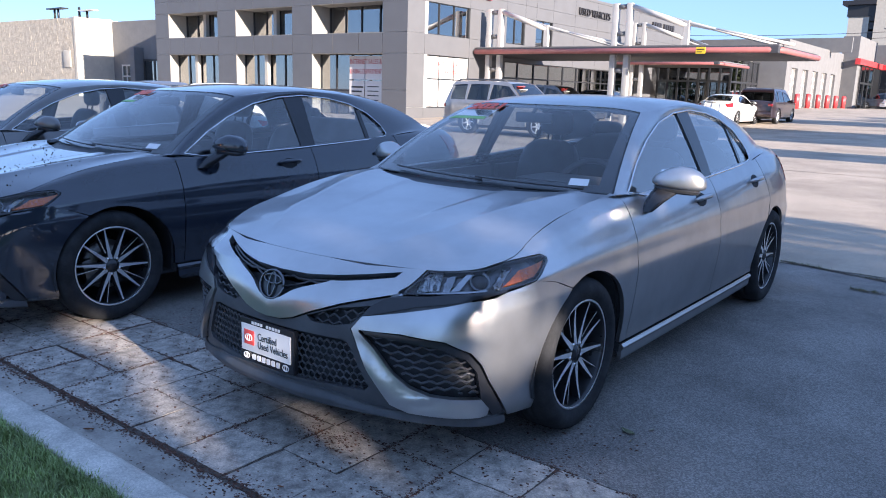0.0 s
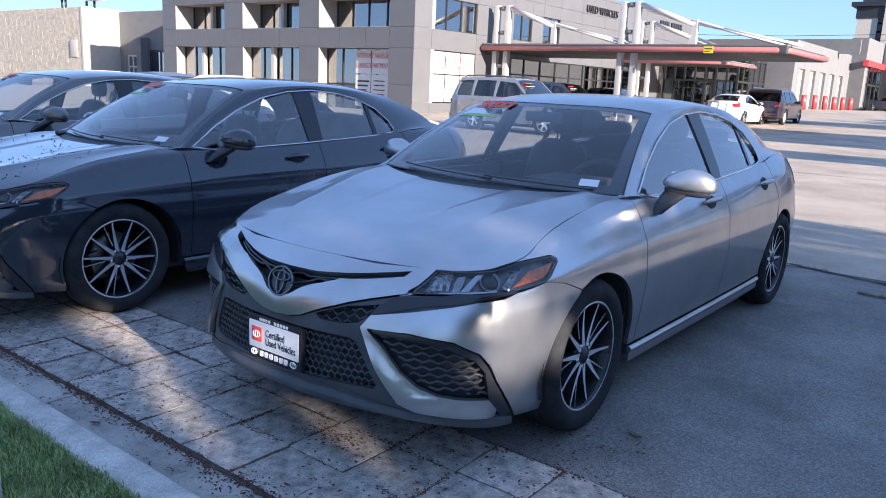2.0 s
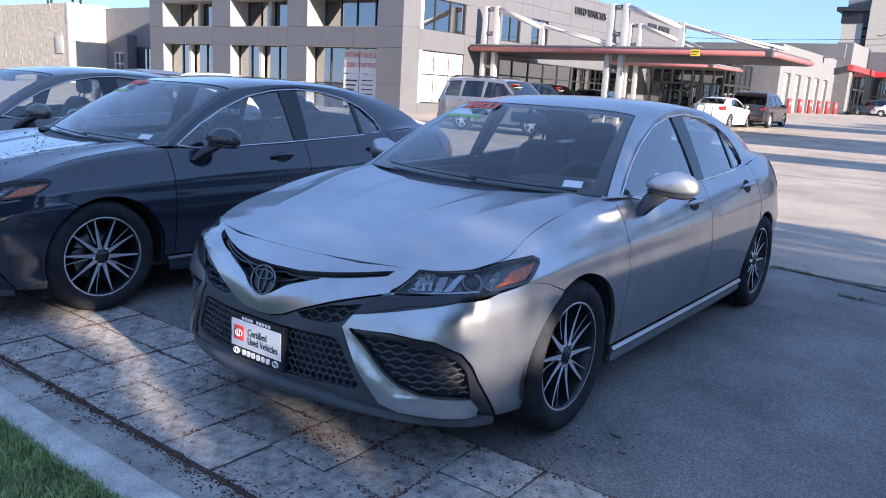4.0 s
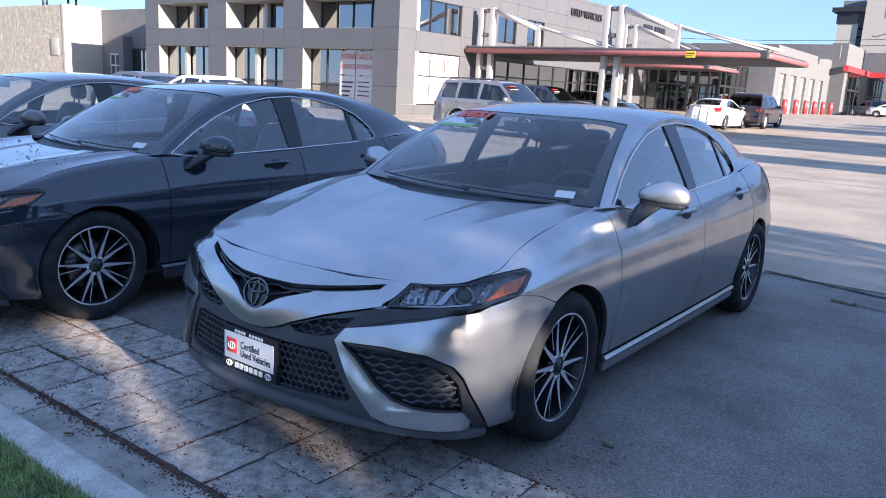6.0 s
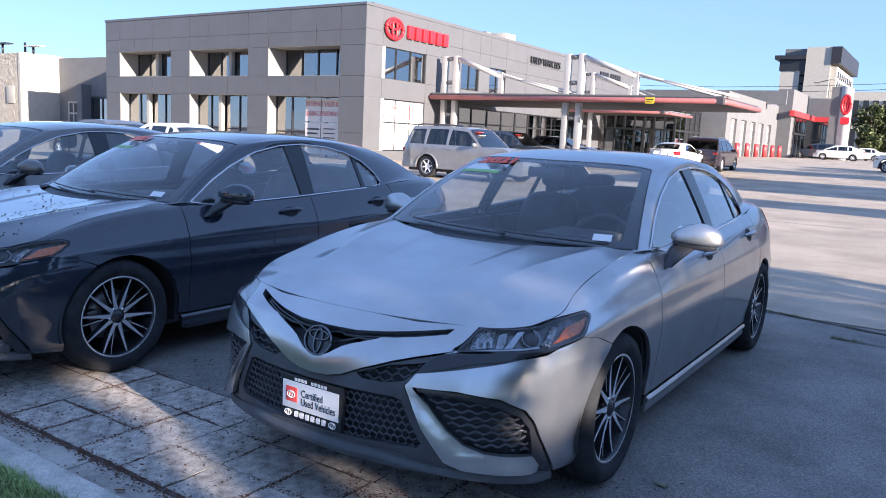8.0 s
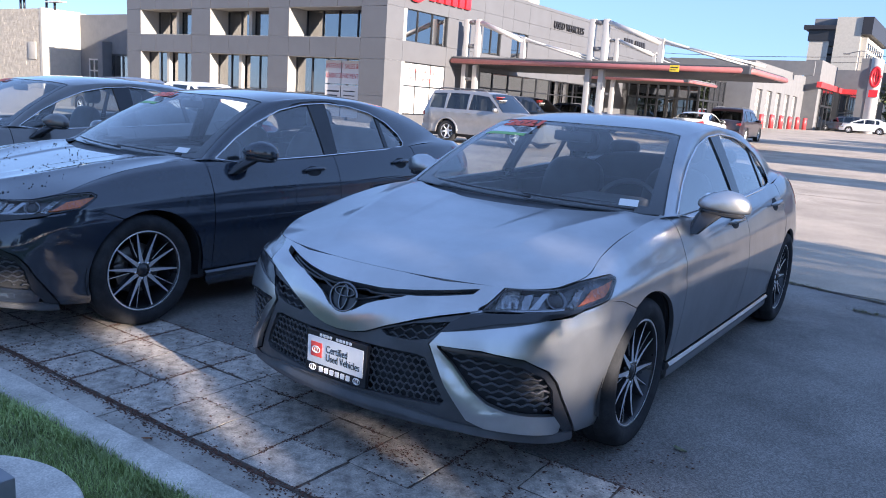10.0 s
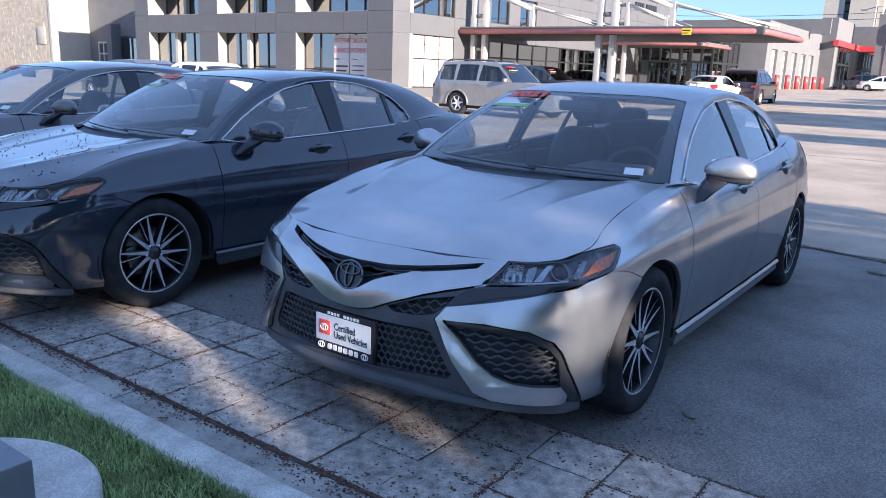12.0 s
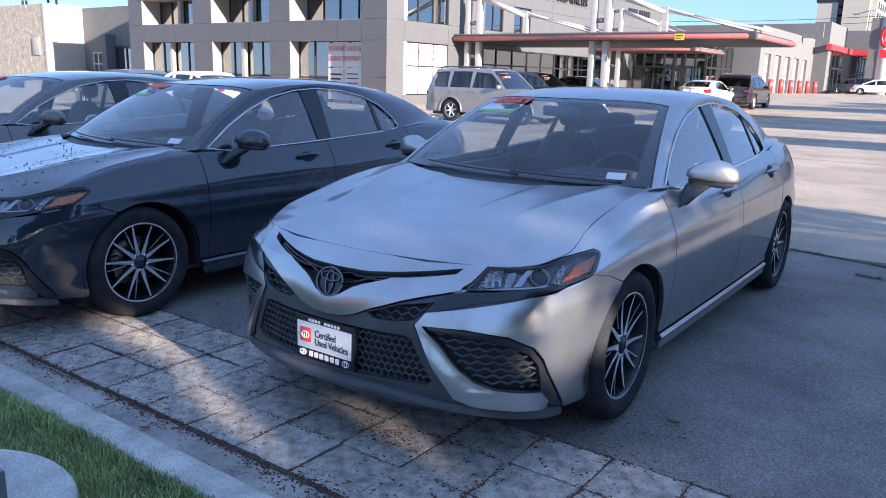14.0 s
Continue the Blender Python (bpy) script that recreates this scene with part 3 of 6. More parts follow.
def sedan(paint, label, banner=False):
    """A four-door sedan with its panels, lamps, glass, wheels and cabin."""
    car = empty("sedan_car", Matrix(), label, "car", "parked sedans")
    # dark structure behind the panels
    core = [(-TOTAL + .02, .20), (TOTAL - .02, .20), (TOTAL - .02, .93), (-TOTAL + .02, .93)]
    holes = []
    for sg in (1, -1):
        for ar in (FRONT_ARCH, REAR_ARCH):
            h = [(sg * s, v + .012) for s, v in ar] + [(sg * ar[-1][0], .235), (sg * ar[0][0], .235)]
            holes.append(h)
    sheet("inner_shell", core, wrap, DARK, car, off=-.045, thick=.005, da=.09, db=.09, holes=holes)
    bm = bmesh.new()
    add_box(bm, -.70, .70, -.62, 3.7, .19, .30, .02)
    add_box(bm, -.58, .58, -.55, .45, .28, .70, .03)
    add_box(bm, -.62, .62, 2.4, 3.6, .28, .95, .03)
    part("underbody", bm, DARK, car)
    # wheel wells
    for yc in (.055, 2.86):
        for sg in (1, -1):
            v, f = [], []
            for i in range(25):
                a = math.pi * (i / 24) * 1.16 - .25
                for x in (.55, .87):
                    v.append((sg * x, yc + .392 * math.cos(a), .33 + .38 * math.sin(a)))
            f = [(2 * i, 2 * i + 1, 2 * i + 3, 2 * i + 2) for i in range(24)]
            f.append([2 * i for i in range(25)])
            finish("wheel_well", v, f, DARK, car, smooth=False)
    # nose
    vmid = lambda a: .584 + .30 * np.abs(a)
    bulge = lambda a, b: .013 * np.exp(-((b - vmid(a)) / .062) ** 2) * np.exp(-(a / .42) ** 2) + .004
    nose = both([(0, .532), (.07, .536), (.136, .552), (.221, .589), (.351, .635), (.439, .660), (.578, .693), (.612, .757), (.682, .986), (.600, .981), (.396, .959), (.2, .99), (0, .99)])
    sheet("nose_panel", dense(nose), wrap, paint, car, holes=[dense(both(SLOT))], bulge=bulge, thick=.03, da=.016, db=.013)
    slat = bmesh.new()
    for h in (.33, .66):
        pts = []
        for a in np.linspace(-.5, .5, 31):
            q = abs(a)
            top, bot = np.interp(q, [0, .15, .30, .57], [.73, .742, .80, .93]), np.interp(q, [0, .12, .16, .33, .545], [.60, .648, .664, .712, .844])
            pts.append(on_wrap(a, bot + (top - bot) * h, -.02))
        add_tube(slat, pts, .006, 6)
    part("grille_slat", slat, GLOSS_BLACK, car)
    half = [(0, .527), (.07, .531), (.136, .547), (.221, .584), (.351, .63), (.439, .655), (.578, .688), (.724, .695), (.905, .692), (.861, .671), (.67, .639), (.449, .6), (.405, .556), (.486, .408), (.57, .29), (.641, .265), (.721, .258), (.85, .242), (.984, .228), (1, .212), (.8, .232), (.5, .258), (.25, .268), (0, .27)]
    sheet("grille_frame", dense(both(half)), wrap, PLASTIC, car, off=-.004, thick=.03, da=.03, db=.025,
          holes=[dense(both(LOWER)), dense(UPPER_SIDE), dense(mirrored(UPPER_SIDE))], label="matt black plastic grille surround")
    lattice("lower_grille", both(LOWER), GRILLE, car)
    for sg in (1, -1):
        loop = UPPER_SIDE if sg > 0 else mirrored(UPPER_SIDE)
        lattice("upper_grille", loop, GRILLE, car, pitch=.05, row=.026)
    # lip under the bumper
    lip = both([(0, .302), (.2, .305), (.36, .297), (.46, .278), (.56, .264), (.72, .252), (.85, .240), (.97, .226), (1.07, .205), (1.075, .182), (.98, .190), (.8, .218), (.675, .229), (.53, .240), (.3, .247), (0, .256)])
    sheet("bumper_lip", dense(lip), wrap, PLASTIC, car, off=.002, thick=.05, da=.03, db=.008,
          bulge=lambda a, b: .014 * np.clip((np.interp(np.abs(a), [0, .3, .53, .675, .8, 1.08], [.292, .290, .262, .248, .238, .204]) - b) / .02, 0, 1))
    for sg in (1, -1):
        mir = (lambda l: l) if sg > 0 else mirrored
        fore = [p for p in arch(.055, .375, 118, 196, 14)]
        wing = WING_TOP + [(fore[0][0] - .004, .655)] + [(s, v) for s, v in fore if v < .65] + [(fore[-1][0], .19)] + FIN_OUT + BLADE_IN + BLADE_OUT
        def blade(a, b):
            q = np.abs(a)
            s_in = np.interp(b, [.32, .333, .363, .412, .498, .550], [.804, .722, .644, .580, .508, .446])
            s_out = np.interp(b, [.27, .296, .412, .557], [.643, .576, .492, .414])
            t = np.maximum(np.clip((s_in - q) / np.maximum(s_in - s_out, .01), 0, 1) * (b > .27), np.clip((np.interp(q, [.6, .722, .804, .95], [.366, .333, .32, .302]) - b) / .072, 0, 1))
            t, u, w = (k * k * (3 - 2 * k) for k in (t, np.clip((.54 - b) / .12, 0, 1), np.clip((.99 - q) / .08, 0, 1)))
            return .017 * t * u * w + .003
        sheet("front_bumper_wing", dense(mir(wing)), wrap, paint, car, thick=.022, da=.02, db=.02, bulge=blade)
        # black fin behind the intake
        fin = [(.456, .555), (.608, .555), (.770, .536), (.865, .490), (.910, .440), (.948, .375), (1.022, .277), (1.077, .205), (1.013, .208), (.974, .255), (.932, .304), (.902, .416), (.853, .469), (.756, .512), (.608, .535), (.467, .542)]
        sheet("intake_fin", dense(mir(fin)), wrap, GLOSS_BLACK, car, off=-.004, thick=.035, da=.03, db=.025)
        lattice("side_intake", mir(INTAKE), GRILLE, car, off=-.018, pitch=.06, row=.026, r=.005, ties=False)
        # head lamp: housing, reflectors and clear lens
        lamp = sheet("head_lamp", dense(mir([(p[0], p[1]) for p in LAMP])), wrap, LAMP_HOUSING, car, off=-.03, thick=.01, da=.04, db=.03, label="clear head lamp with amber corner reflector")
        sheet("lens", dense(mir(LAMP)), wrap, LENS, lamp, off=.002, thick=.028, da=.03, db=.03).visible_shadow = False
        sheet("lamp_bezel", dense(mir(LAMP)), wrap, GLOSS_BLACK, lamp, off=.0005, thick=.03, da=.03, db=.03, holes=[dense(mir(inset(LAMP, .009)))])
        sheet("lamp_skirt", dense(mir([(0.448, 0.604), (0.653, 0.655), (0.873, 0.681), (1.037, 0.703), (1.030, 0.729), (0.932, 0.713), (0.766, 0.699), (0.537, 0.676), (0.481, 0.643)])), wrap, GLOSS_BLACK, lamp, off=.004, thick=.02, da=.03, db=.03, label="gloss black strip under the head lamp")
        sheet("amber_reflector", dense(mir([(1.034, 0.777), (1.133, 0.862), (1.287, 0.864), (1.256, 0.836), (1.192, 0.792)])), wrap, AMBER, lamp, off=-.012, thick=.012, da=.02, db=.015, bulge=lambda a, b: .002 * np.sin(a * 500))
        sheet("inner_reflector", dense(mir([(0.646, 0.747), (0.660, 0.885), (0.689, 0.951), (0.757, 0.970), (0.743, 0.774)])), wrap, LAMP_SILVER, lamp, off=-.016, thick=.01, da=.01, db=.02, bulge=lambda a, b: .003 * np.sin(a * 420) * np.cos(b * 300))
        sheet("inner_reflector", dense(mir([(0.755, 0.763), (0.778, 0.916), (0.843, 0.960), (0.794, 0.780)])), wrap, LAMP_SILVER, lamp, off=-.018, thick=.01, da=.01, db=.02, bulge=lambda a, b: .003 * np.sin(a * 420))
        sheet("reflector_fin", dense(mir([(0.794, 0.760), (0.913, 0.987), (0.945, 0.986), (0.836, 0.766)])), wrap, LAMP_SILVER, lamp, off=-.010, thick=.012, da=.03, db=.03)
        sheet("outer_reflector", dense(mir([(0.981, 0.777), (1.069, 0.911), (1.106, 0.900), (1.015, 0.772)])), wrap, LAMP_SILVER, lamp, off=-.014, thick=.012, da=.01, db=.02, bulge=lambda a, b: .003 * np.sin(b * 420))
        sheet("light_strip", dense(mir([(0.546, 0.687), (0.611, 0.713), (0.770, 0.747), (0.959, 0.762), (0.956, 0.744), (0.769, 0.732), (0.551, 0.682)])), wrap, LAMP_SILVER, lamp, off=-.008, thick=.01, da=.02, db=.02)
        c = on_wrap(sg * 0.949, 0.866, -.03)
        d = (on_wrap(sg * 0.949, 0.866, .02) - c).normalized()
        turn = Matrix.Translation(c) @ d.to_track_quat("X", "Z").to_matrix().to_4x4()
        eye_ring = lathe("projector", [(-.01, .030), (.006, .040), (.014, .041), (.016, .036), (.008, .030)], 28, [DARK_CHROME], lamp)
        eye_ring.matrix_local = turn
        ball = lathe("projector_lens", [(.004, .030), (.012, .027), (.018, .019), (.021, .009), (.022, .0)], 28, [GLOSS_BLACK], lamp)
        ball.matrix_local = turn
        # fender
        back = arch(.055, .375, 0, 104, 16)
        fender = [(1.189, .751), (1.295, .847), (1.300, .872), (1.270, .908), (1.089, .955), (1.128, .956), (1.170, .963), (1.240, .975), (1.310, .983), (1.396, .987), (1.517, .989), (1.800, .993), (S_DOOR - .003, .993), (S_DOOR - .003, .90), (S_DOOR - .003, .50), (S_DOOR - .003, .285), (back[0][0], .285)] + back + [(arch(.055, .375, 117.2, 118, 1)[0][0], .658)]
        sheet("fender", dense(mir(fender)), wrap, paint, car, thick=.02, da=.03, db=.02)
        # doors and quarter
        front = [(S_DOOR + .003, .285), (S_B - .003, .285), (S_B - .003, .50), (S_B - .003, .955), (S_DOOR + .18, .955), (S_DOOR + .08, .962), (S_DOOR + .003, .975), (S_DOOR + .003, .5)]
        door = sheet("front_door", dense(mir(front)), wrap, paint, car, thick=.015, da=.04, db=.02)
        ra = arch(2.86, .375, 180, 122, 10)
        rear = [(S_B + .003, .285), (ra[0][0] - .01, .285)] + [(s - .012, v + .008) for s, v in ra] + [(S_TAIL + .34, .74), (S_TAIL + .30, .82), (S_TAIL + .25, .955), (S_B + .003, .955), (S_B + .003, .5)]
        rdoor = sheet("rear_door", dense(mir(rear)), wrap, paint, car, thick=.015, da=.04, db=.02)
        q0 = [(s, v) for s, v in arch(2.86, .375, 0, 118, 18)]
        sq, se = s_at_y(2.62), TOTAL - .35
        quarter = [(q0[0][0], .20), (se, .20), (se, .985), (s_at_y(3.3), .992), (s_at_y(3.0), .98), (S_TAIL + .256, .958), (S_TAIL + .306, .82), (S_TAIL + .346, .742)] + q0[::-1]
        sheet("quarter_panel", dense(mir(quarter)), wrap, paint, car, thick=.02, da=.04, db=.025)
        for y0, d in ((1.40, door), (2.40, rdoor)):
            h = bmesh.new()
            sh = s_at_y(y0)
            pts = [on_wrap(sg * (sh + u), .862, o) for u, o in ((-.105, .0), (-.085, .026), (-.04, .036), (.05, .036), (.085, .026), (.105, 0))]
            add_tube(h, pts, [.008, .014, .016, .016, .014, .009], 8)
            part("door_handle", h, paint, d)
            # flat dark oval on the door paints the shade of the grip hollow
            cup = [(sh + .075 * math.cos(a) , .858 + .032 * math.sin(a)) for a in np.linspace(0, 2 * math.pi, 16, endpoint=False)]
            sheet("handle_cup", mir(cup), wrap, DARK, d, off=.0015, thick=.002, da=.05, db=.02)
        sill = [(s_at_y(.44), .275), (s_at_y(2.44), .275), (s_at_y(2.47), .20), (s_at_y(2.40), .165), (s_at_y(.50), .165), (s_at_y(.46), .20)]
        sheet("side_sill", dense(mir(sill)), wrap, paint, car, off=.004, thick=.02, da=.06, db=.012, bulge=lambda a, b: .016 * np.exp(-((b - .258) / .012) ** 2) + .006 * np.exp(-((b - .20) / .02) ** 2))
        # glass
        fl = (lambda y, z: flank_skin(y, z)) if sg > 0 else (lambda y, z: flank_skin(y, z) * np.array([-1, 1, 1]))
        low = lambda y: float(np.interp(y, [p[0] for p in DLO_LOW[::-1]], [p[1] for p in DLO_LOW[::-1]]))
        up = lambda y: float(curve(DLO[:11], y))
        def strip(y0, y1, lean0, lean1, n=10):
            bot = [(y0 + (y1 - y0) * i / n, low(y0 + (y1 - y0) * i / n) - .03) for i in range(n + 1)]
            t0, t1 = y0 + lean0, y1 + lean1
            return bot + [(t1 + (t0 - t1) * i / n, up(t1 + (t0 - t1) * i / n)) for i in range(n + 1)]
        for nm, lp in (("front_window", [(.595, .955)] + [(.6 + i * .105, low(max(.75, .6 + i * .105)) - .03) for i in range(1, 11)] + [(1.60, up(1.60))] + [p for p in DLO[::-1] if p[0] < 1.55]), ("rear_window", strip(1.64, 2.30, .02, -.02)), ("quarter_window", [(2.31, low(2.3) - .03), (2.52, 1.0), (2.54, 1.06), (2.50, 1.12), (2.38, 1.21), (2.29, 1.25)])):
            p = sheet(nm, dense(lp, .06), fl, GLASS_SIDE, car, off=-.004, thick=.004, da=.08, db=.06, flip=sg < 0)
            p.visible_shadow = False
        sheet("door_pillar", [(1.57, low(1.57) - .03), (1.70, low(1.70) - .03), (1.74, up(1.74)), (1.56, up(1.56))], fl, GLOSS_BLACK, car, off=.004, thick=.02, da=.05, db=.05, flip=sg < 0)
        sheet("window_bar", [(2.28, low(2.28) - .03), (2.325, low(2.325) - .03), (2.305, up(2.3)), (2.27, up(2.27))], fl, GLOSS_BLACK, car, off=.002, thick=.015, da=.05, db=.05, flip=sg < 0)
        bm = bmesh.new()
        ring = [Vector(fl(np.array([y]), np.array([z]))[0]) + Vector((sg * .009, 0, 0)) for y, z in dense(DLO + DLO_LOW, .05)]
        add_tube(bm, ring + [ring[0]], .0055, 6)
        part("window_trim", bm, CHROME, car, "chrome window surround")
        # pillars and roof rail
        w = np.linspace(0, 1, 12)
        outer = list(screen_skin(np.ones(12), w)) + list(roof_skin(np.ones(16), np.linspace(.06, 1, 16))) + list(backlight_skin(np.ones(8), np.linspace(.12, 1, 8)))
        inner_yz = [(DLO[0][0] + (1.25 - DLO[0][0]) * t, up(DLO[0][0] + (1.25 - DLO[0][0]) * t)) for t in w] + [(1.25 + 1.13 * t, up(1.25 + 1.13 * t)) for t in np.linspace(.06, 1, 16)] + [(2.38 + .16 * math.sin(t * 1.5), 1.22 - .17 * t) for t in np.linspace(.12, 1, 8)]
        outer.append(np.array(on_wrap(s_at_y(3.32), .99)))
        inner_yz.append((2.52, 1.03))
        outer.append(np.array(on_wrap(s_at_y(3.0), .975)))
        inner_yz.append((2.515, 1.015))
        outer = [np.array(o) * np.array([sg if abs(o[0]) > 0 else 1, 1, 1]) for o in [np.array([abs(o[0]), o[1], o[2]]) for o in outer]]
        inner = [np.array(fl(np.array([y]), np.array([z]))[0]) + np.array([sg * .004, 0, 0]) for y, z in inner_yz]
        outer = [np.array(on_wrap(sg * s_at_y(.43), .988))] + outer
        inner = [np.array(on_wrap(sg * s_at_y(.66), .945))] + inner
        v, f = [], []
        m = 6
        for o, i in zip(outer, inner):
            for k in range(m + 1):
                t = k / m
                p = o + (i - o) * t
                out = np.array([sg * .5, 0, .6])
                v.append(p + out * .034 * math.sin(math.pi * t) * (.7 if t < .9 else .4))
        nrow = len(outer)
        for r in range(nrow - 1):
            for k in range(m):
                a = r * (m + 1) + k
                q = (a, a + 1, a + m + 2, a + m + 1)
                f.append(q if sg < 0 else q[::-1])
        finish("roof_pillar", v, f, paint, car)
        # mirror
        bm = bmesh.new()
        superball(bm, (0, 0, 0), (.128, .072, .086), .72, 32, 16)
        for vv in bm.verts:
            t = vv.co.x / .128
            vv.co.z = vv.co.z * (.30 if vv.co.z < 0 else 1 - .5 * max(0, -t) ** 1.2 - .16 * max(0, t) ** 2) - .012
            vv.co.y *= 1 - .3 * max(0, t)
            if vv.co.y > .03:
                vv.co.y = .03 + (vv.co.y - .03) * .2
        mirror = part("door_mirror", bm, paint, car, "door mirror with body-coloured shell", 50)
        mirror.matrix_local = Matrix.Diagonal((sg, 1, 1, 1)) @ pose(.942, .83, 1.022, 0, 4, 14)
        bm = bmesh.new()
        superball(bm, (-.006, .004, -.040), (.112, .056, .022), .72, 24, 8)
        rows = []
        for cx, cy, cz, hx, hy in ((-.045, .0, -.045, .065, .04), (-.070, -.03, -.072, .056, .048), (-.095, -.07, -.108, .044, .058), (-.118, -.10, -.15, .03, .066)):
            rows.append([bm.verts.new((cx + hx * math.cos(q) * abs(math.cos(q)) ** -.3, cy + hy * math.sin(q), cz)) for q in np.linspace(.13, 2 * math.pi + .13, 14, endpoint=False)])
        for r0, r1 in zip(rows, rows[1:]):
            for i in range(14):
                bm.faces.new((r0[i], r0[(i + 1) % 14], r1[(i + 1) % 14], r1[i]))
        part("mirror_arm", bm, GLOSS_BLACK, mirror)
        bm = bmesh.new()
        add_box(bm, -.10, .10, .036, .042, -.045, .045, .004)
        part("mirror_glass", bm, CHROME, mirror)
        # tail lamp
        sheet("tail_lamp", dense(mir([(s_at_y(3.42), .80), (s_at_y(3.42) + .4, .78), (s_at_y(3.42) + .5, .93), (s_at_y(3.42) - .1, .95)])), wrap, TAIL_RED, car, off=.004, thick=.02, da=.05, db=.04)
        # wheels
        for yw in (.02, 2.845):
            wheel(car, sg * .79, yw, side=sg)
    # bonnet, roof, deck
    sheet("hood", [(-.998, .002)] + [(b, .002) for b in np.linspace(-.95, .95, 39)] + [(.998, .002), (.998, .3), (.998, .6), (.998, .965)] + [(b, .90 + .065 * b * b) for b in np.linspace(.95, -.95, 39)] + [(-.998, .965), (-.998, .6), (-.998, .3)], hood_skin, paint, car, off=.001, thick=.012, da=.022, db=.025, label="hood with raised creases and dried water spots")
    grid("roof", roof_skin, -1, 1, 24, 0, 1, 24, paint, car, thick=.015)
    grid("boot_lid", deck_skin, -1, 1, 14, 0, 1, 8, paint, car, thick=.06)
    back = lambda a, b: wrap((TOTAL - np.abs(a)) * np.where(a < 0, -1.0, 1.0), b)
    grid("rear_bumper", back, -.36, -.002, 8, .2, .99, 14, paint, car, thick=.02)
    grid("rear_bumper", back, .002, .36, 8, .2, .99, 14, paint, car, thick=.02)
    # screens
    ws = grid("windscreen", screen_skin, -.99, .99, 20, .0, .985, 14, GLASS_CAR, car, thick=.005)
    ws.visible_shadow = False
    bl = grid("rear_screen", backlight_skin, -.97, .97, 14, .02, .98, 8, GLASS_CAR, car, thick=.005)
    bl.visible_shadow = False
    band = dense([(-1, 0), (1, 0), (1, 1), (-1, 1)], .1)
    hole = dense([(-.90, .075), (.90, .075), (.925, .93), (.6, .95), (-.6, .95), (-.925, .93)][::-1], .1)
    sheet("windscreen_frit", band, screen_skin, GLOSS_BLACK, car, off=-.007, thick=.002, da=.08, db=.08, holes=[hole])
    bm = bmesh.new()
    cw = [(b, .360 + .150 * b * b) for b in np.linspace(-.97, .97, 25)]
    for (b, y), (c, y2) in zip(cw, cw[1:]):
        q = [bm.verts.new(p) for p in ((b * .74, y - .12, .90), (c * .74, y2 - .12, .90), (c * .74, y2 + .01, .955), (b * .74, y + .01, .955))]
        bm.faces.new(q)
    bmesh.ops.remove_doubles(bm, verts=bm.verts[:], dist=1e-4)
    part("cowl", bm, PLASTIC, car)
    for x0, x1, w0, w1 in ((-.55, .10, .005, .035), (.05, .62, .0, .03)):
        bm = bmesh.new()
        pts = [Vector((screen_skin(np.array([b]), np.array([w])) + np.array([0, -.012, .016]))[0]) for b, w in zip(np.linspace(x0, x1, 9) / .75, np.linspace(w1, w0, 9))]
        add_tube(bm, pts, [.005] * 8 + [.009], 6)
        part("wiper", bm, PLASTIC, car)
    # badge: plain oval
    c = on_wrap(0, .648, .012)
    badge = bmesh.new()
    bmesh.ops.create_circle(badge, cap_ends=True, segments=32, radius=1)
    bmesh.ops.transform(badge, matrix=Matrix.Translation(c) @ pose(0, 0, 0, 72) @ Matrix.Diagonal((.068, .056, 1, 1)), verts=badge.verts)
    badge = part("badge", badge, GLOSS_BLACK, car, "oval badge with a chrome rim")
    bm = bmesh.new()
    oval = lambda rx, ry, cx=0, cy=0: [Matrix.Translation(c) @ pose(0, 0, 0, 72) @ Vector((cx + rx * math.cos(a), cy + ry * math.sin(a), .006)) for a in np.linspace(0, 2 * math.pi, 33)]
    add_tube(bm, oval(.068, .056), .005, 6)
    add_tube(bm, oval(.050, .018, 0, .022), .004, 6)
    add_tube(bm, oval(.019, .048), .004, 6)
    part("badge_rim", bm, DARK_CHROME, badge)
    # plate: frame and card
    y = -.945
    bm = bmesh.new()
    add_box(bm, -.160, .160, y, y + .03, .325, .500, .006)
    plate = part("plate_frame", bm, GLOSS_BLACK, car, "black dealer plate frame with a white card")
    bm = bmesh.new()
    add_box(bm, -.148, .148, y - .004, y, .366, .478, .002)
    part("plate_card", bm, WHITE_CARD, plate)
    bm = bmesh.new()
    add_box(bm, -.128, -.068, y - .0065, y - .003, .395, .455, .001)
    part("plate_mark", bm, RED_CARD, plate)
    bm = bmesh.new()
    pts = [(-.098 + .020 * math.cos(a), y - .008, .425 + .014 * math.sin(a)) for a in np.linspace(0, 2 * math.pi, 25)]
    add_tube(bm, pts, .002, 5)
    add_tube(bm, [(-.098 + .007 * math.cos(a), y - .008, .425 + .013 * math.sin(a)) for a in np.linspace(0, 2 * math.pi, 17)], .0018, 5)
    part("plate_mark_ring", bm, WHITE_CARD, plate)
    letters("plate_text", "Certified", .043, INK, pose(.012, y - .005, .437), plate, .112, .0005)
    letters("plate_text", "Used Vehicles", .043, INK, pose(.044, y - .005, .402), plate, .176, .0005)
    for k in range(6):
        part("plate_bar", box_bm(-.082 + k * .029, -.082 + k * .029 + .019, y - .003, y - .0005, .335, .357, bevel=.003), WHITE_CARD, plate)
    for k in range(10):
        if k != 4:
            part("plate_bar", box_bm(-.085 + k * .0175, -.085 + k * .0175 + .013, y - .003, y - .0005, .482, .494, bevel=.002), WHITE_CARD, plate)
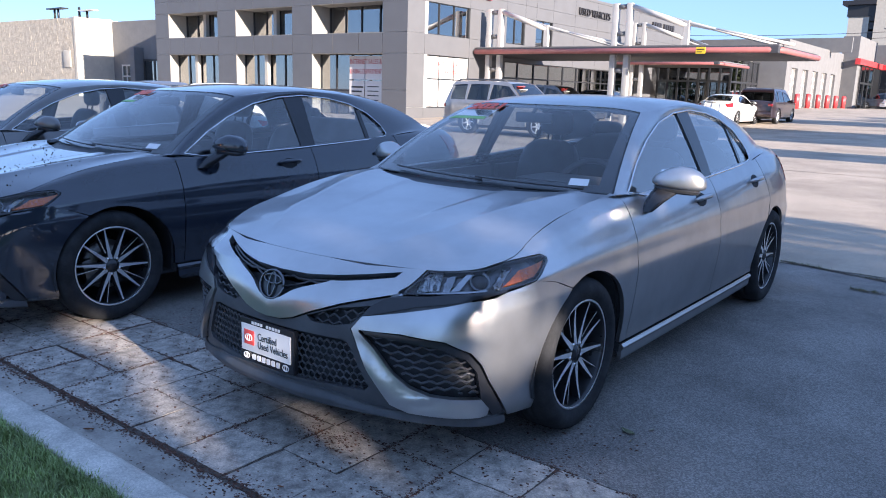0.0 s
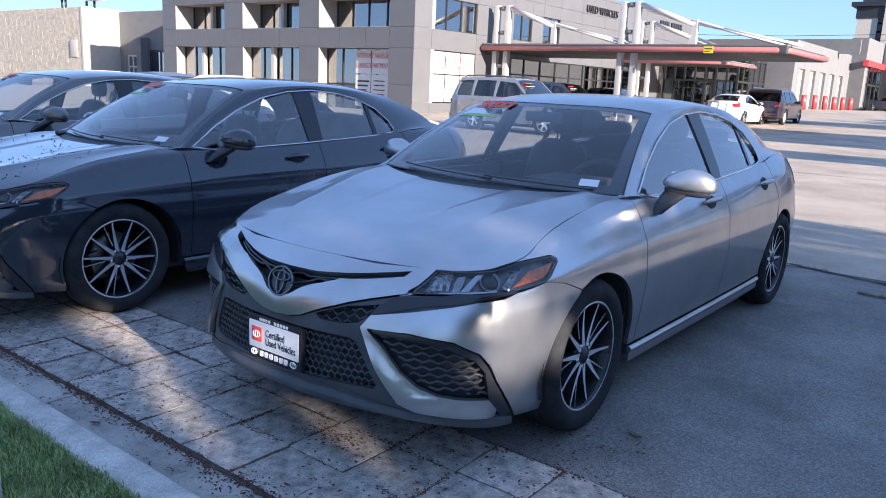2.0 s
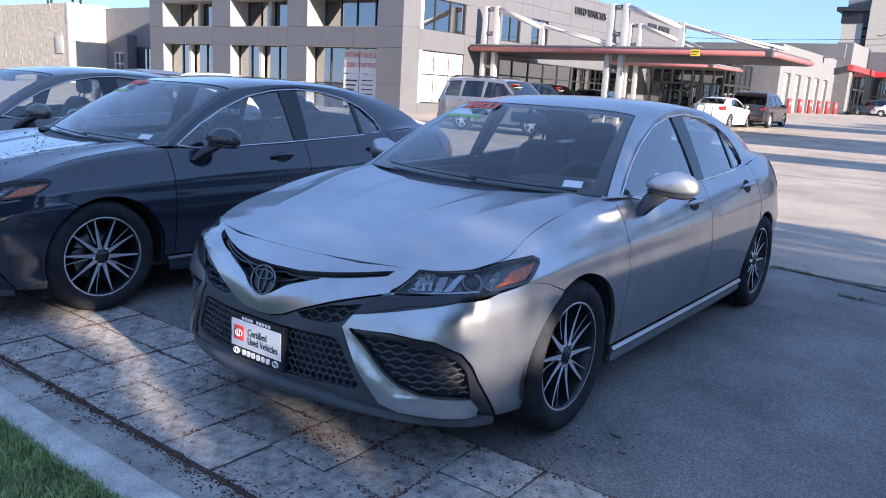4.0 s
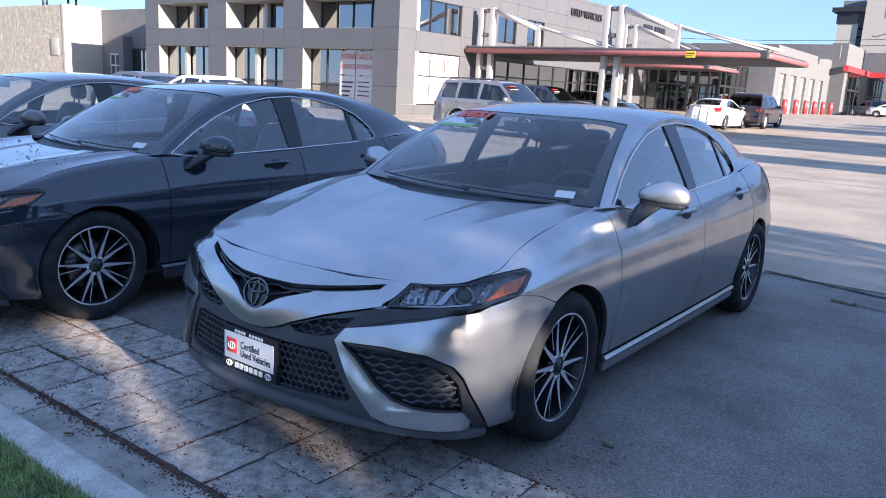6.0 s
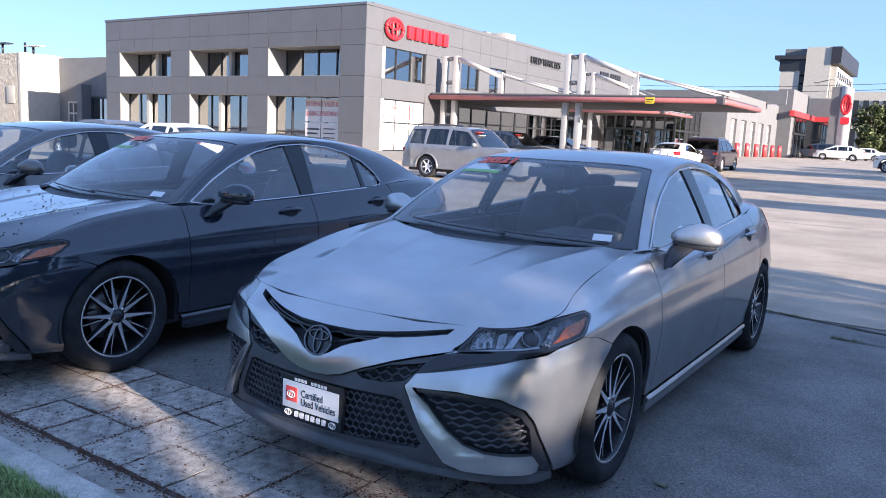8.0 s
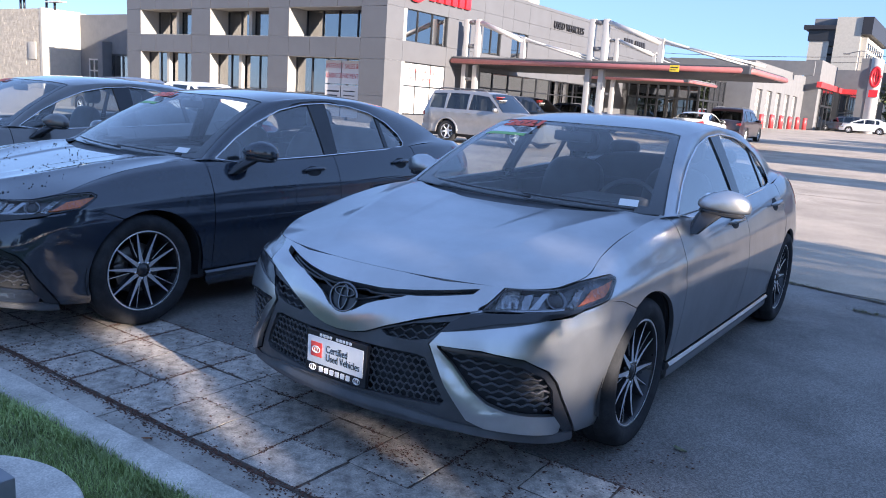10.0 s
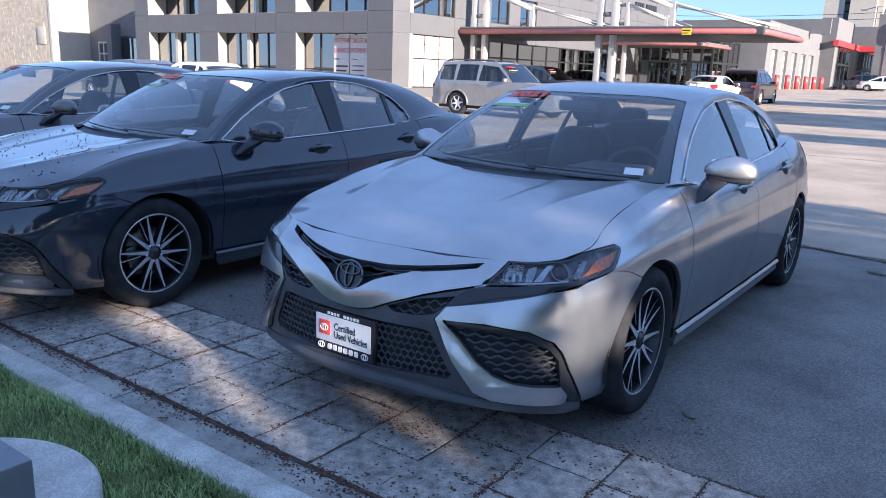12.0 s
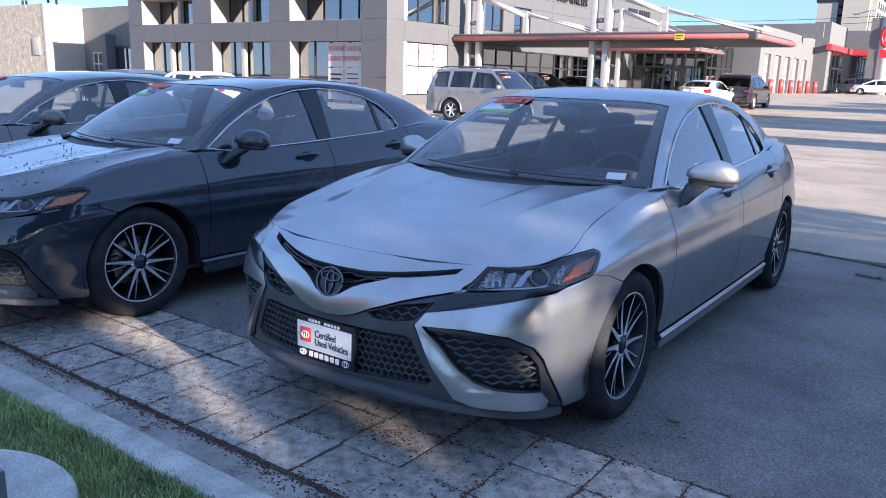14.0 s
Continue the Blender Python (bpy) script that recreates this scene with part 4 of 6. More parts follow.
    for sx in (-1, 1):
        bm = bmesh.new()
        ring = [(sx * .118 + .017 * math.cos(a), y - .003, .346 + .012 * math.sin(a)) for a in np.linspace(0, 2 * math.pi, 21)]
        add_tube(bm, ring, .0022, 5)
        add_tube(bm, [(sx * .118 + .006 * math.cos(a), y - .003, .346 + .011 * math.sin(a)) for a in np.linspace(0, 2 * math.pi, 15)], .002, 5)
        part("plate_ring", bm, WHITE_CARD, plate)
    # cabin
    bm = bmesh.new()
    add_box(bm, -.70, .70, .42, .95, .60, .93, .05)
    add_box(bm, -.12, .12, .8, 1.5, .40, .68, .03)
    add_box(bm, .16, .54, .55, .9, .90, 1.0, .035)
    part("dashboard", bm, CABIN, car)
    bm = bmesh.new()
    add_tube(bm, [Vector((.36, .98, .90)) + Matrix.Rotation(radians(-28), 3, "X") @ Vector((.185 * math.cos(a), 0, .185 * math.sin(a))) for a in np.linspace(0, 2 * math.pi, 33)], .015, 8)
    add_tube(bm, [(.19, .98, .90), (.53, .98, .90)], .018, 6)
    add_tube(bm, [(.36, .80, .86), (.36, .985, .90)], .045, 8)
    part("steering_wheel", bm, CABIN, car)
    bm = bmesh.new()
    add_box(bm, -.68, .68, .9, 2.7, .30, .38, .02)
    for x in (-.37, .37):
        superball(bm, (x, 1.42, .52), (.25, .29, .12), .6, 20, 10)
        superball(bm, (x, 0, 0), (.225, .075, .30), .55, 20, 12, m=Matrix.Translation((0, 1.80, .82)) @ Matrix.Rotation(radians(-16), 4, "X"))
        superball(bm, (x, 1.93, 1.225), (.12, .05, .085), .6, 16, 8)
        add_tube(bm, [(x - .05, 1.90, 1.10), (x - .05, 1.92, 1.2)], .008, 6)
        add_tube(bm, [(x + .05, 1.90, 1.10), (x + .05, 1.92, 1.2)], .008, 6)
    superball(bm, (0, 2.25, .52), (.62, .28, .12), .5, 24, 10)
    superball(bm, (0, 0, 0), (.62, .09, .34), .5, 24, 12, m=Matrix.Translation((0, 2.58, .82)) @ Matrix.Rotation(radians(-20), 4, "X"))
    for x in (-.37, .37):
        superball(bm, (x, 2.72, 1.17), (.12, .06, .06), .65, 16, 8)
    part("seats", bm, SEAT, car, "black leather seats")
    bm = bmesh.new()
    add_box(bm, -.60, .60, 2.75, 3.3, 1.02, 1.05, .01)
    part("parcel_shelf", bm, CABIN, car)
    lining = lambda b, a: roof_skin(b, a) - np.array([0, 0, .03])
    grid("headliner", lining, -.97, .97, 10, .02, .98, 10, HEADLINER, car, flip=True, thick=.004)
    bm = bmesh.new()
    add_box(bm, -.12, .12, .985, 1.01, 1.255, 1.315, .012)
    add_tube(bm, [(0, .985, 1.31), (0, 1.03, 1.35)], .012, 6)
    part("rear_view_mirror", bm, CABIN, car)
    for sg in (1, -1):
        for y0, y1 in ((.6, 1.6), (1.68, 2.5)):
            bm = bmesh.new()
            add_box(bm, sg * .70 - .02, sg * .70 + .02, y0, y1, .35, .93, .015)
            part("door_lining", bm, CABIN, car)
    if banner:
        for body, a, w, size, wid in (("2021", -.55, .915, .10, .27),):
            c0 = Vector((screen_skin(np.array([a]), np.array([w])))[0])
            nn = Vector(skin_normals(screen_skin, np.array([a]), np.array([w]))[0])
            up = Vector((screen_skin(np.array([a]), np.array([w + .05])))[0]) - c0
            up.normalize()
            m4 = Matrix((up.cross(nn), -nn, up)).transposed().to_4x4()
            m4.translation = c0 + nn * .006
            letters("banner_text", body, size, RED_INK, m4, car, wid, .0008, bold=.006)
        for k in range(5):
            w0 = .842 - k * .017
            sheet("placard_bar", [(-.66 + .03 * k, w0), (-.42 + .02 * k, w0), (-.42 + .02 * k, w0 + .007), (-.66 + .03 * k, w0 + .007)], screen_skin, INK, car, off=.0045, thick=.001, da=.1, db=.05)
        for name, a0, a1, w0, w1, mm in (("windscreen_placard", -.88, -.38, .762, .862, WHITE_CARD), ("windscreen_placard", -.90, -.40, .722, .758, GREEN_CARD)):
            sheet(name, [(a0, w0), (a1, w0), (a1 - .0, w1), (a0 + .04, w1)], screen_skin, mm, car, off=.002, thick=.001, da=.05, db=.05)
    for name, a0, a1, w0, w1 in (("windscreen_sticker", .715, .835, .05, .115),):
        sheet(name, [(a0, w0), (a1, w0), (a1, w1), (a0, w1)], screen_skin, WHITE_CARD, car, off=.002, thick=.001, da=.05, db=.05)
    return car


silver_car = sedan(SILVER, "silver four-door sedan with black grille parked on the lot", True)


def repaint(car, paint, label):
    """A copy of the sedan in another colour."""
    def dressed(place):
        c = copy_thing(car, place)
        for o in c.children_recursive:
            if o.type == "MESH" and any(m == SILVER for m in o.data.materials):
                key = o.data.name + paint.name
                me = repaint_cache.get(key)
                if me is None:
                    me = o.data.copy()
                    for i, m in enumerate(me.materials):
                        if m == SILVER:
                            me.materials[i] = paint
                    repaint_cache[key] = me
                o.data = me
        return tagged(c, label)
    return dressed


repaint_cache = {}
black_car = repaint(silver_car, BLACK_PAINT, "black four-door sedan with dusty hood parked beside the silver one")(pose(-2.83, -.51, 0, 0, 0, 0))
grey_car = repaint(silver_car, GREY_PAINT, "dark grey four-door sedan parked beside the black one")(pose(-5.6, -.38, 0, 0, 0, 0))


def hood_crumbs(car_place):
    """Leaf crumbs lying on the black car's hood."""
    rnd = random.Random(17)
    v, f = [], []
    for k in range(420):
        b, a = rnd.uniform(-.9, .9), rnd.random() ** 1.3
        if noise.noise((b * 2.5, a * 3, 1)) < -.05:
            continue
        p = car_place @ Vector(hood_skin(np.array([b]), np.array([a]))[0])
        r, n = rnd.uniform(.002, .0065), 5
        s = len(v)
        for i in range(n):
            t = 6.283 * i / n
            v.append((p.x + r * rnd.uniform(.6, 1.3) * math.cos(t), p.y + r * rnd.uniform(.6, 1.3) * math.sin(t), p.z + .002))
        v.append((p.x, p.y, p.z + .003 + r * .6))
        f += [(s + i, s + (i + 1) % n, s + n) for i in range(n)]
    me = bpy.data.meshes.new("leaf_crumbs")
    me.from_pydata(v, [], f)
    me.materials.append(material("crumbs", (0.04, 0.03, 0.025), 0.9, vary=0.3))
    tagged(new("leaf_crumbs", me), "dark leaf crumbs strewn over the black hood", "leaf crumbs", kind="stuff")


hood_crumbs(pose(-2.83, -.51, 0))


# ---- the lot ----
ASPHALT = material("asphalt", (0.222, 0.208, 0.192), 0.85, vary=0.22, scale=1.6, grain=140, bump=0.0025, rough_vary=0.08, speck=0.34)
CONCRETE = material("concrete", (0.56, 0.525, 0.475), 0.85, vary=0.2, scale=7, grain=110, bump=0.0025, speck=0.13)
GUTTER = material("gutter_concrete", (0.40, 0.37, 0.33), 0.85, vary=0.3, scale=4, grain=90, bump=0.001)
PAVER = material("paver_concrete", (0.41, 0.37, 0.325), 0.85, vary=0.4, scale=14, grain=90, bump=0.004, island=0.25, speck=0.12)
SOIL = material("soil", (0.1, 0.08, 0.065), 0.95, vary=0.4, scale=20, grain=90, bump=0.004)
DEBRIS = material("leaf_debris", (0.12, 0.06, 0.042), 0.9, vary=0.4, scale=30, grain=90, island=0.6)
LAWN = material("lawn", (0.12, 0.15, 0.05), 0.95, vary=0.4, scale=6, grain=70, bump=0.01)
TURF = material("grass_blade", (0.30, 0.38, 0.14), 0.6, vary=0.3, scale=4, grain=60, island=0.45)


def lot_height(y):
    """The lot lies level by the parked row and climbs gently towards the far buildings."""
    t = min(max((y - 20) / 46, 0), 1)
    return 0.95 * (t * t * (3 - 2 * t) * 0.4 + t * 0.6)


def ground():
    ys = [-700, -60, -20, -6, -1.2, -.3605, -.3595, 0, 4, 4.33, 12, 20] + [20 + 2.3 * k for k in range(1, 21)] + [80, 120, 250, 1500]
    xs = [-1500, -120, -60, -30, -14, -7, -3, 0, 3, 8, 20, 60, 150, 1500]
    v = [(x, y, lot_height(y) if y > -.36 else -.04) for y in ys for x in xs]
    n = len(xs)
    f = [(j * n + i, j * n + i + 1, j * n + n + i + 1, j * n + n + i) for j in range(len(ys) - 1) for i in range(n - 1)]
    ob = finish("ground", v, f, [ASPHALT], smooth=False)
    return tagged(ob, "worn grey asphalt of a large car lot", "ground", kind="structure")


ground_ob = ground()


def lot_paint():
    """The paler tan surface behind the parked row, laid a few millimetres proud, and the crack along its seam."""
    old = material("tan_asphalt", (0.41, 0.34, 0.265), 0.85, vary=0.2, scale=0.6, grain=120, bump=0.002, speck=0.25)
    ys = [4.36, 12, 20] + [20 + 2.3 * k for k in range(1, 21)] + [80, 118]
    v = [(x, y, lot_height(y) + .006) for y in ys for x in (-60, 60)]
    f = [(2 * j, 2 * j + 1, 2 * j + 3, 2 * j + 2) for j in range(len(ys) - 1)]
    tagged(finish("road", v, f, [old], smooth=False), "sun-bleached old asphalt behind the parked cars", "road surface", kind="structure")
    rnd = random.Random(5)
    bm = bmesh.new()
    for x0, y0, x1, y1, w in ((-8, 4.35, .7, 4.26, .014), (.62, 4.41, 3.2, 3.84, .03), (1.3, 3.71, 3.2, 3.62, .025), (-8, 14.3, 5, 14.3, .05)):
        n, pts = int((x1 - x0) / .12), []
        for k in range(n + 1):
            t = k / n
            pts.append((x0 + (x1 - x0) * t, y0 + (y1 - y0) * t + rnd.uniform(-.02, .02)))
        for (ax, ay), (bx, by) in zip(pts, pts[1:]):
            h = w * rnd.uniform(.3, 1)
            bm.faces.new([bm.verts.new(p) for p in ((ax, ay - h, .008), (bx, by - h, .008), (bx, by + h, .008), (ax, ay + h, .008))])
    tagged(part("asphalt_crack", bm, SOIL), "dark weathered cracks running across the asphalt", "crack", kind="structure")
    # low dry weeds that grow in the open cracks
    v, f = [], []
    for k in range(2600):
        t = rnd.random()
        if k % 2:
            x, y = .62 + 2.58 * t, 4.41 - .57 * t
        else:
            x, y = 1.3 + 1.9 * t, 3.71 - .09 * t
        if noise.noise((x * 4, y, 3)) < -.05:
            continue
        x, y, a, h, w = x + rnd.gauss(0, .02), y + rnd.gauss(0, .022), rnd.uniform(0, 6.28), rnd.uniform(.006, .03), rnd.uniform(.001, .003)
        i, dx, dy = len(v), math.cos(a), math.sin(a)
        v += [(x - dy * w, y + dx * w, .006), (x + dy * w, y - dx * w, .006), (x + dx * h * .8, y + dy * h * .8, .006 + h)]
        f.append((i, i + 1, i + 2))
    me = bpy.data.meshes.new("weeds")
    me.from_pydata(v, [], f)
    me.materials.append(material("dry_weed", (0.16, 0.16, 0.07), 0.8, vary=0.3, island=0.5))
    tagged(new("weeds", me), "low dry weeds growing in the asphalt cracks", "weeds", kind="stuff")


lot_paint()


def pavement():
    base = tagged(part("pavement", box_bm(-14, 3.4, -1.25, -.362, -.06, -.002), SOIL), "square concrete pavers with dirt-filled joints", "pavement", kind="structure")
    rnd = random.Random(11)
    meshes = []
    for k in range(6):
        bm = bmesh.new()
        h = .1515
        cor = [(sx * (h - rnd.uniform(0, .005)), sy * (h - rnd.uniform(0, .005))) for sx, sy in ((-1, -1), (1, -1), (1, 1), (-1, 1))]
        edge = []
        for (a, b), (c, d) in zip(cor, cor[1:] + cor[:1]):
            for t in (0, .35, .7):
                edge.append((a + (c - a) * t + rnd.uniform(-.004, .004), b + (d - b) * t + rnd.uniform(-.004, .004)))
        ring = lambda s, z: [bm.verts.new((a * s, b * s, z)) for a, b in edge]
        r0, r1, r2 = ring(1, -.045), ring(1, -.0003), ring(.992, 0)
        for a, b in ((r0, r1), (r1, r2)):
            for i in range(len(a)):
                bm.faces.new((a[i], a[(i + 1) % len(a)], b[(i + 1) % len(a)], b[i]))
        bm.faces.new(r2)
        me = bpy.data.meshes.new("paver")
        for f in bm.faces:
            f.smooth = False
        bm.to_mesh(me)
        bm.free()
        me.materials.append(PAVER)
        meshes.append(me)
    for i in range(-40, 10):
        for j in range(3):
            ob = new("paver", rnd.choice(meshes))
            ob.parent = base
            ob.matrix_local = pose(.245 + .308 * i + rnd.uniform(-.004, .004), -1.088 + .29 * j + rnd.uniform(-.004, .004), rnd.uniform(-.0012, .0012), rnd.uniform(-.15, .15), rnd.uniform(-.15, .15), 180 * rnd.randrange(2) + rnd.uniform(-.8, .8)) @ Matrix.Diagonal((1.006, .947, 1, 1))
    # kerb and gutter
    for k in range(7):
        x0 = -.98 + 3.05 * (k - 4)
        tagged(part("gutter", box_bm(x0 + .006, x0 + 3.044, -1.52, -1.243, -.06, -.004, bevel=.006), GUTTER), "smooth grey concrete gutter strip along the kerb", "gutter", kind="structure")
        bm = bmesh.new()
        prof = [(-1.655, -.05), (-1.655, .118), (-1.645, .128), (-1.54, .132), (-1.525, .125), (-1.517, .105), (-1.505, -.05)]
        a = [bm.verts.new((x0 + .004, y, z)) for y, z in prof]
        b = [bm.verts.new((x0 + 3.046, y, z)) for y, z in prof]
        for i in range(len(prof) - 1):
            bm.faces.new((a[i], b[i], b[i + 1], a[i + 1]))
        bm.faces.new(a)
        bm.faces.new(b[::-1])
        tagged(part("kerb", bm, CONCRETE), "pale rough concrete kerb beside the lawn", "kerb", kind="structure")
    tagged(part("lawn", box_bm(-22, 12, -9, -1.656, -.05, .105), LAWN), "green lawn behind the kerb", "lawn", kind="structure")


pavement()


def stuff_mesh(name, verts, faces, mat, label, category):
    me = bpy.data.meshes.new(name)
    me.from_pydata(verts, [], faces)
    me.materials.append(mat)
    return tagged(new(name, me), label, category, kind="stuff")


def grass():
    rnd = random.Random(3)
    v, f = [], []
    for k in range(42000):
        x, y = rnd.uniform(-3.2, 1.3), -1.665 - abs(rnd.gauss(0, 1)) * .5 * rnd.random() ** .3
        if rnd.random() < .25:
            y = -1.64 - rnd.random() * .06
        if y < -3.2 or math.hypot(x + .27, y + 2.35) < .455:
            continue
        tall = rnd.uniform(.016, .044) * (1 + .35 * noise.noise((x * 3, y * 3, 0)))
        a, lean, w = rnd.uniform(0, 6.283), rnd.uniform(.1, .9) * tall, rnd.uniform(.0012, .0024)
        dx, dy = math.cos(a), math.sin(a)
        b = len(v)
        v += [(x - dy * w, y + dx * w, .10), (x + dy * w, y - dx * w, .10), (x + dx * lean * .4 + dy * w * .8, y + dy * lean * .4 - dx * w * .8, .10 + tall * .65),
              (x + dx * lean * .4 - dy * w * .8, y + dy * lean * .4 + dx * w * .8, .10 + tall * .65), (x + dx * lean, y + dy * lean, .10 + tall)]
        f += [(b, b + 1, b + 2, b + 3), (b + 3, b + 2, b + 4)]
    stuff_mesh("grass", v, f, TURF, "short green lawn grass along the kerb", "grass")


def debris():
    """Bits of dry leaf and bark, thick in the gutter joint, thinner in the paver joints and strewn about."""
    rnd = random.Random(8)
    v, f = [], []

    def flake(x, y, z, r):
        b, n = len(v), rnd.choice((3, 4, 5))
        a0 = rnd.uniform(0, 6.28)
        tx, ty = rnd.uniform(-.4, .4), rnd.uniform(-.4, .4)
        for i in range(n):
            a = a0 + 6.283 * i / n
            rr = r * rnd.uniform(.5, 1.2)
            v.append((x + rr * math.cos(a) * 1.4, y + rr * math.sin(a), z + r * .5 + rr * (tx * math.cos(a) + ty * math.sin(a))))
        v.append((x, y, z + r * .9))
        for i in range(n):
            f.append((b + i, b + (i + 1) % n, b + n))
    for k in range(5600):
        x = rnd.uniform(-4.8, 1.6)
        flake(x, -1.245 + rnd.gauss(0, .026 + .03 * noise.noise((x * 2.2, 0, 0))), -.004, rnd.uniform(.0025, .007))
    for k in range(17000):
        i, j = rnd.randrange(-15, 5), rnd.randrange(4)
        if rnd.random() < .5:
            x, y = .245 + .308 * (i + .5) + rnd.gauss(0, .008), rnd.uniform(-1.23, -.37)
        else:
            x, y = rnd.uniform(-4.6, 1.7), -1.233 + .29 * j + rnd.gauss(0, .009)
        if noise.noise((x * 3, y * 3, 4)) > -.08:
            flake(x, y, -.0012, rnd.uniform(.0022, .0058))
    for k in range(5200):
        x, y = rnd.uniform(-4.4, 1.2), rnd.uniform(-1.4, .1)
        if noise.noise((x * 1.3 + 9, y * 1.5, 2)) + (.34 if x < -.5 else .1) > 0:
            flake(x, y, .0008, rnd.uniform(.0024, .007))
    for k in range(260):
        flake(.15 + rnd.gauss(0, .09), -.76 + rnd.gauss(0, .045), .001, rnd.uniform(.002, .006))
    stuff_mesh("leaf_litter", v, f, DEBRIS, "dry brown leaf crumbs and bark in the paver joints", "leaf litter")
    # grit along the ragged edge of the asphalt
    v.clear()
    f.clear()
    for k in range(2600):
        flake(rnd.uniform(.4, 3), -.35 + abs(rnd.gauss(0, .07)) - .012, .0, rnd.uniform(.0012, .0032))
    grit = material("grit", (0.2, 0.19, 0.18), 0.9, vary=0.3, island=0.5)
    stuff_mesh("grit", v, f, grit, "fine stone grit along the asphalt edge", "grit")


grass()
debris()


def leaf(x, y, z, length, turn, mat, label, curl=.25):
    bm = bmesh.new()
    n = 8
    rows = []
    for i in range(n + 1):
        t = i / n
        w = length * .2 * math.sin(math.pi * min(1, t * .95 + .03)) ** .8
        rows.append([bm.verts.new(((t - .5) * length, s * w, curl * length * (abs(s) * .25 + (t - .5) ** 2) + .003)) for s in (-1, 0, 1)])
    for a, b in zip(rows, rows[1:]):
        for i in range(2):
            bm.faces.new((a[i], a[i + 1], b[i + 1], b[i]))
    bmesh.ops.solidify(bm, geom=bm.faces[:], thickness=.0008)
    ob = part("leaf", bm, mat)
    ob.matrix_world = pose(x, y, z, 0, 0, turn)
    return tagged(ob, label, "leaf", "fallen leaves")


GREEN_LEAF = material("fallen_green_leaf", (0.28, 0.31, 0.2), 0.6, vary=0.2, scale=20)
PALE_LEAF = material("fallen_pale_leaf", (0.42, 0.4, 0.33), 0.7, vary=0.2, scale=20)
BROWN_LEAF = material("fallen_brown_leaf", (0.3, 0.14, 0.07), 0.7, vary=0.2, scale=20)
for lx, ly, ll, la, lm, lt in ((1.082, .122, .075, -20, GREEN_LEAF, "curled green leaf fallen on the asphalt"), (1.151, .213, .03, 60, PALE_LEAF, "small pale dry leaf fallen on the asphalt"),
                               (1.126, .047, .03, 100, PALE_LEAF, "small pale dry leaf fallen on the asphalt"), (-.63, -1.36, .045, 40, BROWN_LEAF, "reddish dry leaf fallen in the gutter"),
                               (.32, -1.15, .03, 10, BROWN_LEAF, "reddish dry leaf fallen on the pavers"), (-.72, -1.19, .035, 80, PALE_LEAF, "small pale dry leaf in the gutter joint")):
    leaf(lx, ly, .001, ll, la, lm, lt)


def pedestal():
    seg = 72
    base = empty("lamp_base", pose(-.27, -2.35, .1), "round concrete footing with a grey metal box on it", "footing")
    prof = [(-.12, .455), (.085, .455), (.096, .447), (.1, .435), (.1, .0)]
    ob = lathe("footing", prof, seg, CONCRETE, base, label="round rough concrete footing")
    ob.matrix_local = pose(0, 0, 0, 0, -90, 0)
    metal = material("grey_metal_cover", (0.2, 0.21, 0.23), 0.4, 0.4, vary=0.08, scale=5)
    part("metal_cover", box_bm(-.125, .262, -.21, .185, .1, .275, bevel=.008), metal, base, "painted grey metal cover")


pedestal()


# ---- the dealership and its neighbours ----
CLAD = material("grey_cladding", (0.115, 0.117, 0.124), 0.5, 0.1, vary=0.05, scale=0.7, grain=40, rough_vary=0.06)
# pale joint colour carries the sun glint of the panel edges
JOINT_GLINT = material("panel_joint_glint", (0.36, 0.36, 0.36), 0.6, vary=0.1)
CREAM = material("cream_plaster", (0.43, 0.405, 0.355), 0.85, vary=0.06, scale=2, grain=60, bump=0.001)
STONE = material("rubble_stone", (0.43, 0.385, 0.315), 0.9, vary=0.16, scale=2.5, grain=9, bump=0.05, island=0.05)
GREY_WALL = material("grey_plaster", (0.145, 0.147, 0.152), 0.85, vary=0.06, scale=1.5, grain=40)
FRAME = material("dark_window_frame", (0.03, 0.032, 0.036), 0.4, 0.3, vary=0.1)
WHITE_STEEL = material("white_steel", (0.43, 0.42, 0.40), 0.45, vary=0.05, scale=2)
RED_TRIM = material("red_trim", (0.5, 0.045, 0.05), 0.4, vary=0.06, scale=2)
PALE_RED = material("faded_red_trim", (0.34, 0.12, 0.115), 0.45, vary=0.08, scale=2)
RED_SIGN = material("red_sign", (0.62, 0.02, 0.03), 0.4, vary=0.05)
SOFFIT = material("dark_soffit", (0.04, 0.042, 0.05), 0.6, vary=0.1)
SIGN_DARK = material("dark_sign", (0.02, 0.02, 0.024), 0.5, vary=0.1)
VINYL = material("white_window_vinyl", (0.6, 0.575, 0.55), 0.5, vary=0.04)
YELLOW = material("yellow_sign", (0.7, 0.5, 0.03), 0.5, vary=0.05)
# near-black base colour stands in for the lack of light indoors
ROOM_SHADE = material("room_shade", (0.035, 0.037, 0.04), 0.9, vary=0.2, scale=0.6)
PANE = glass("window_pane", (0.30, 0.34, 0.36), 0.01, 0.32, 2.2)


def spread(nums):
    return list(zip(nums, nums[1:]))


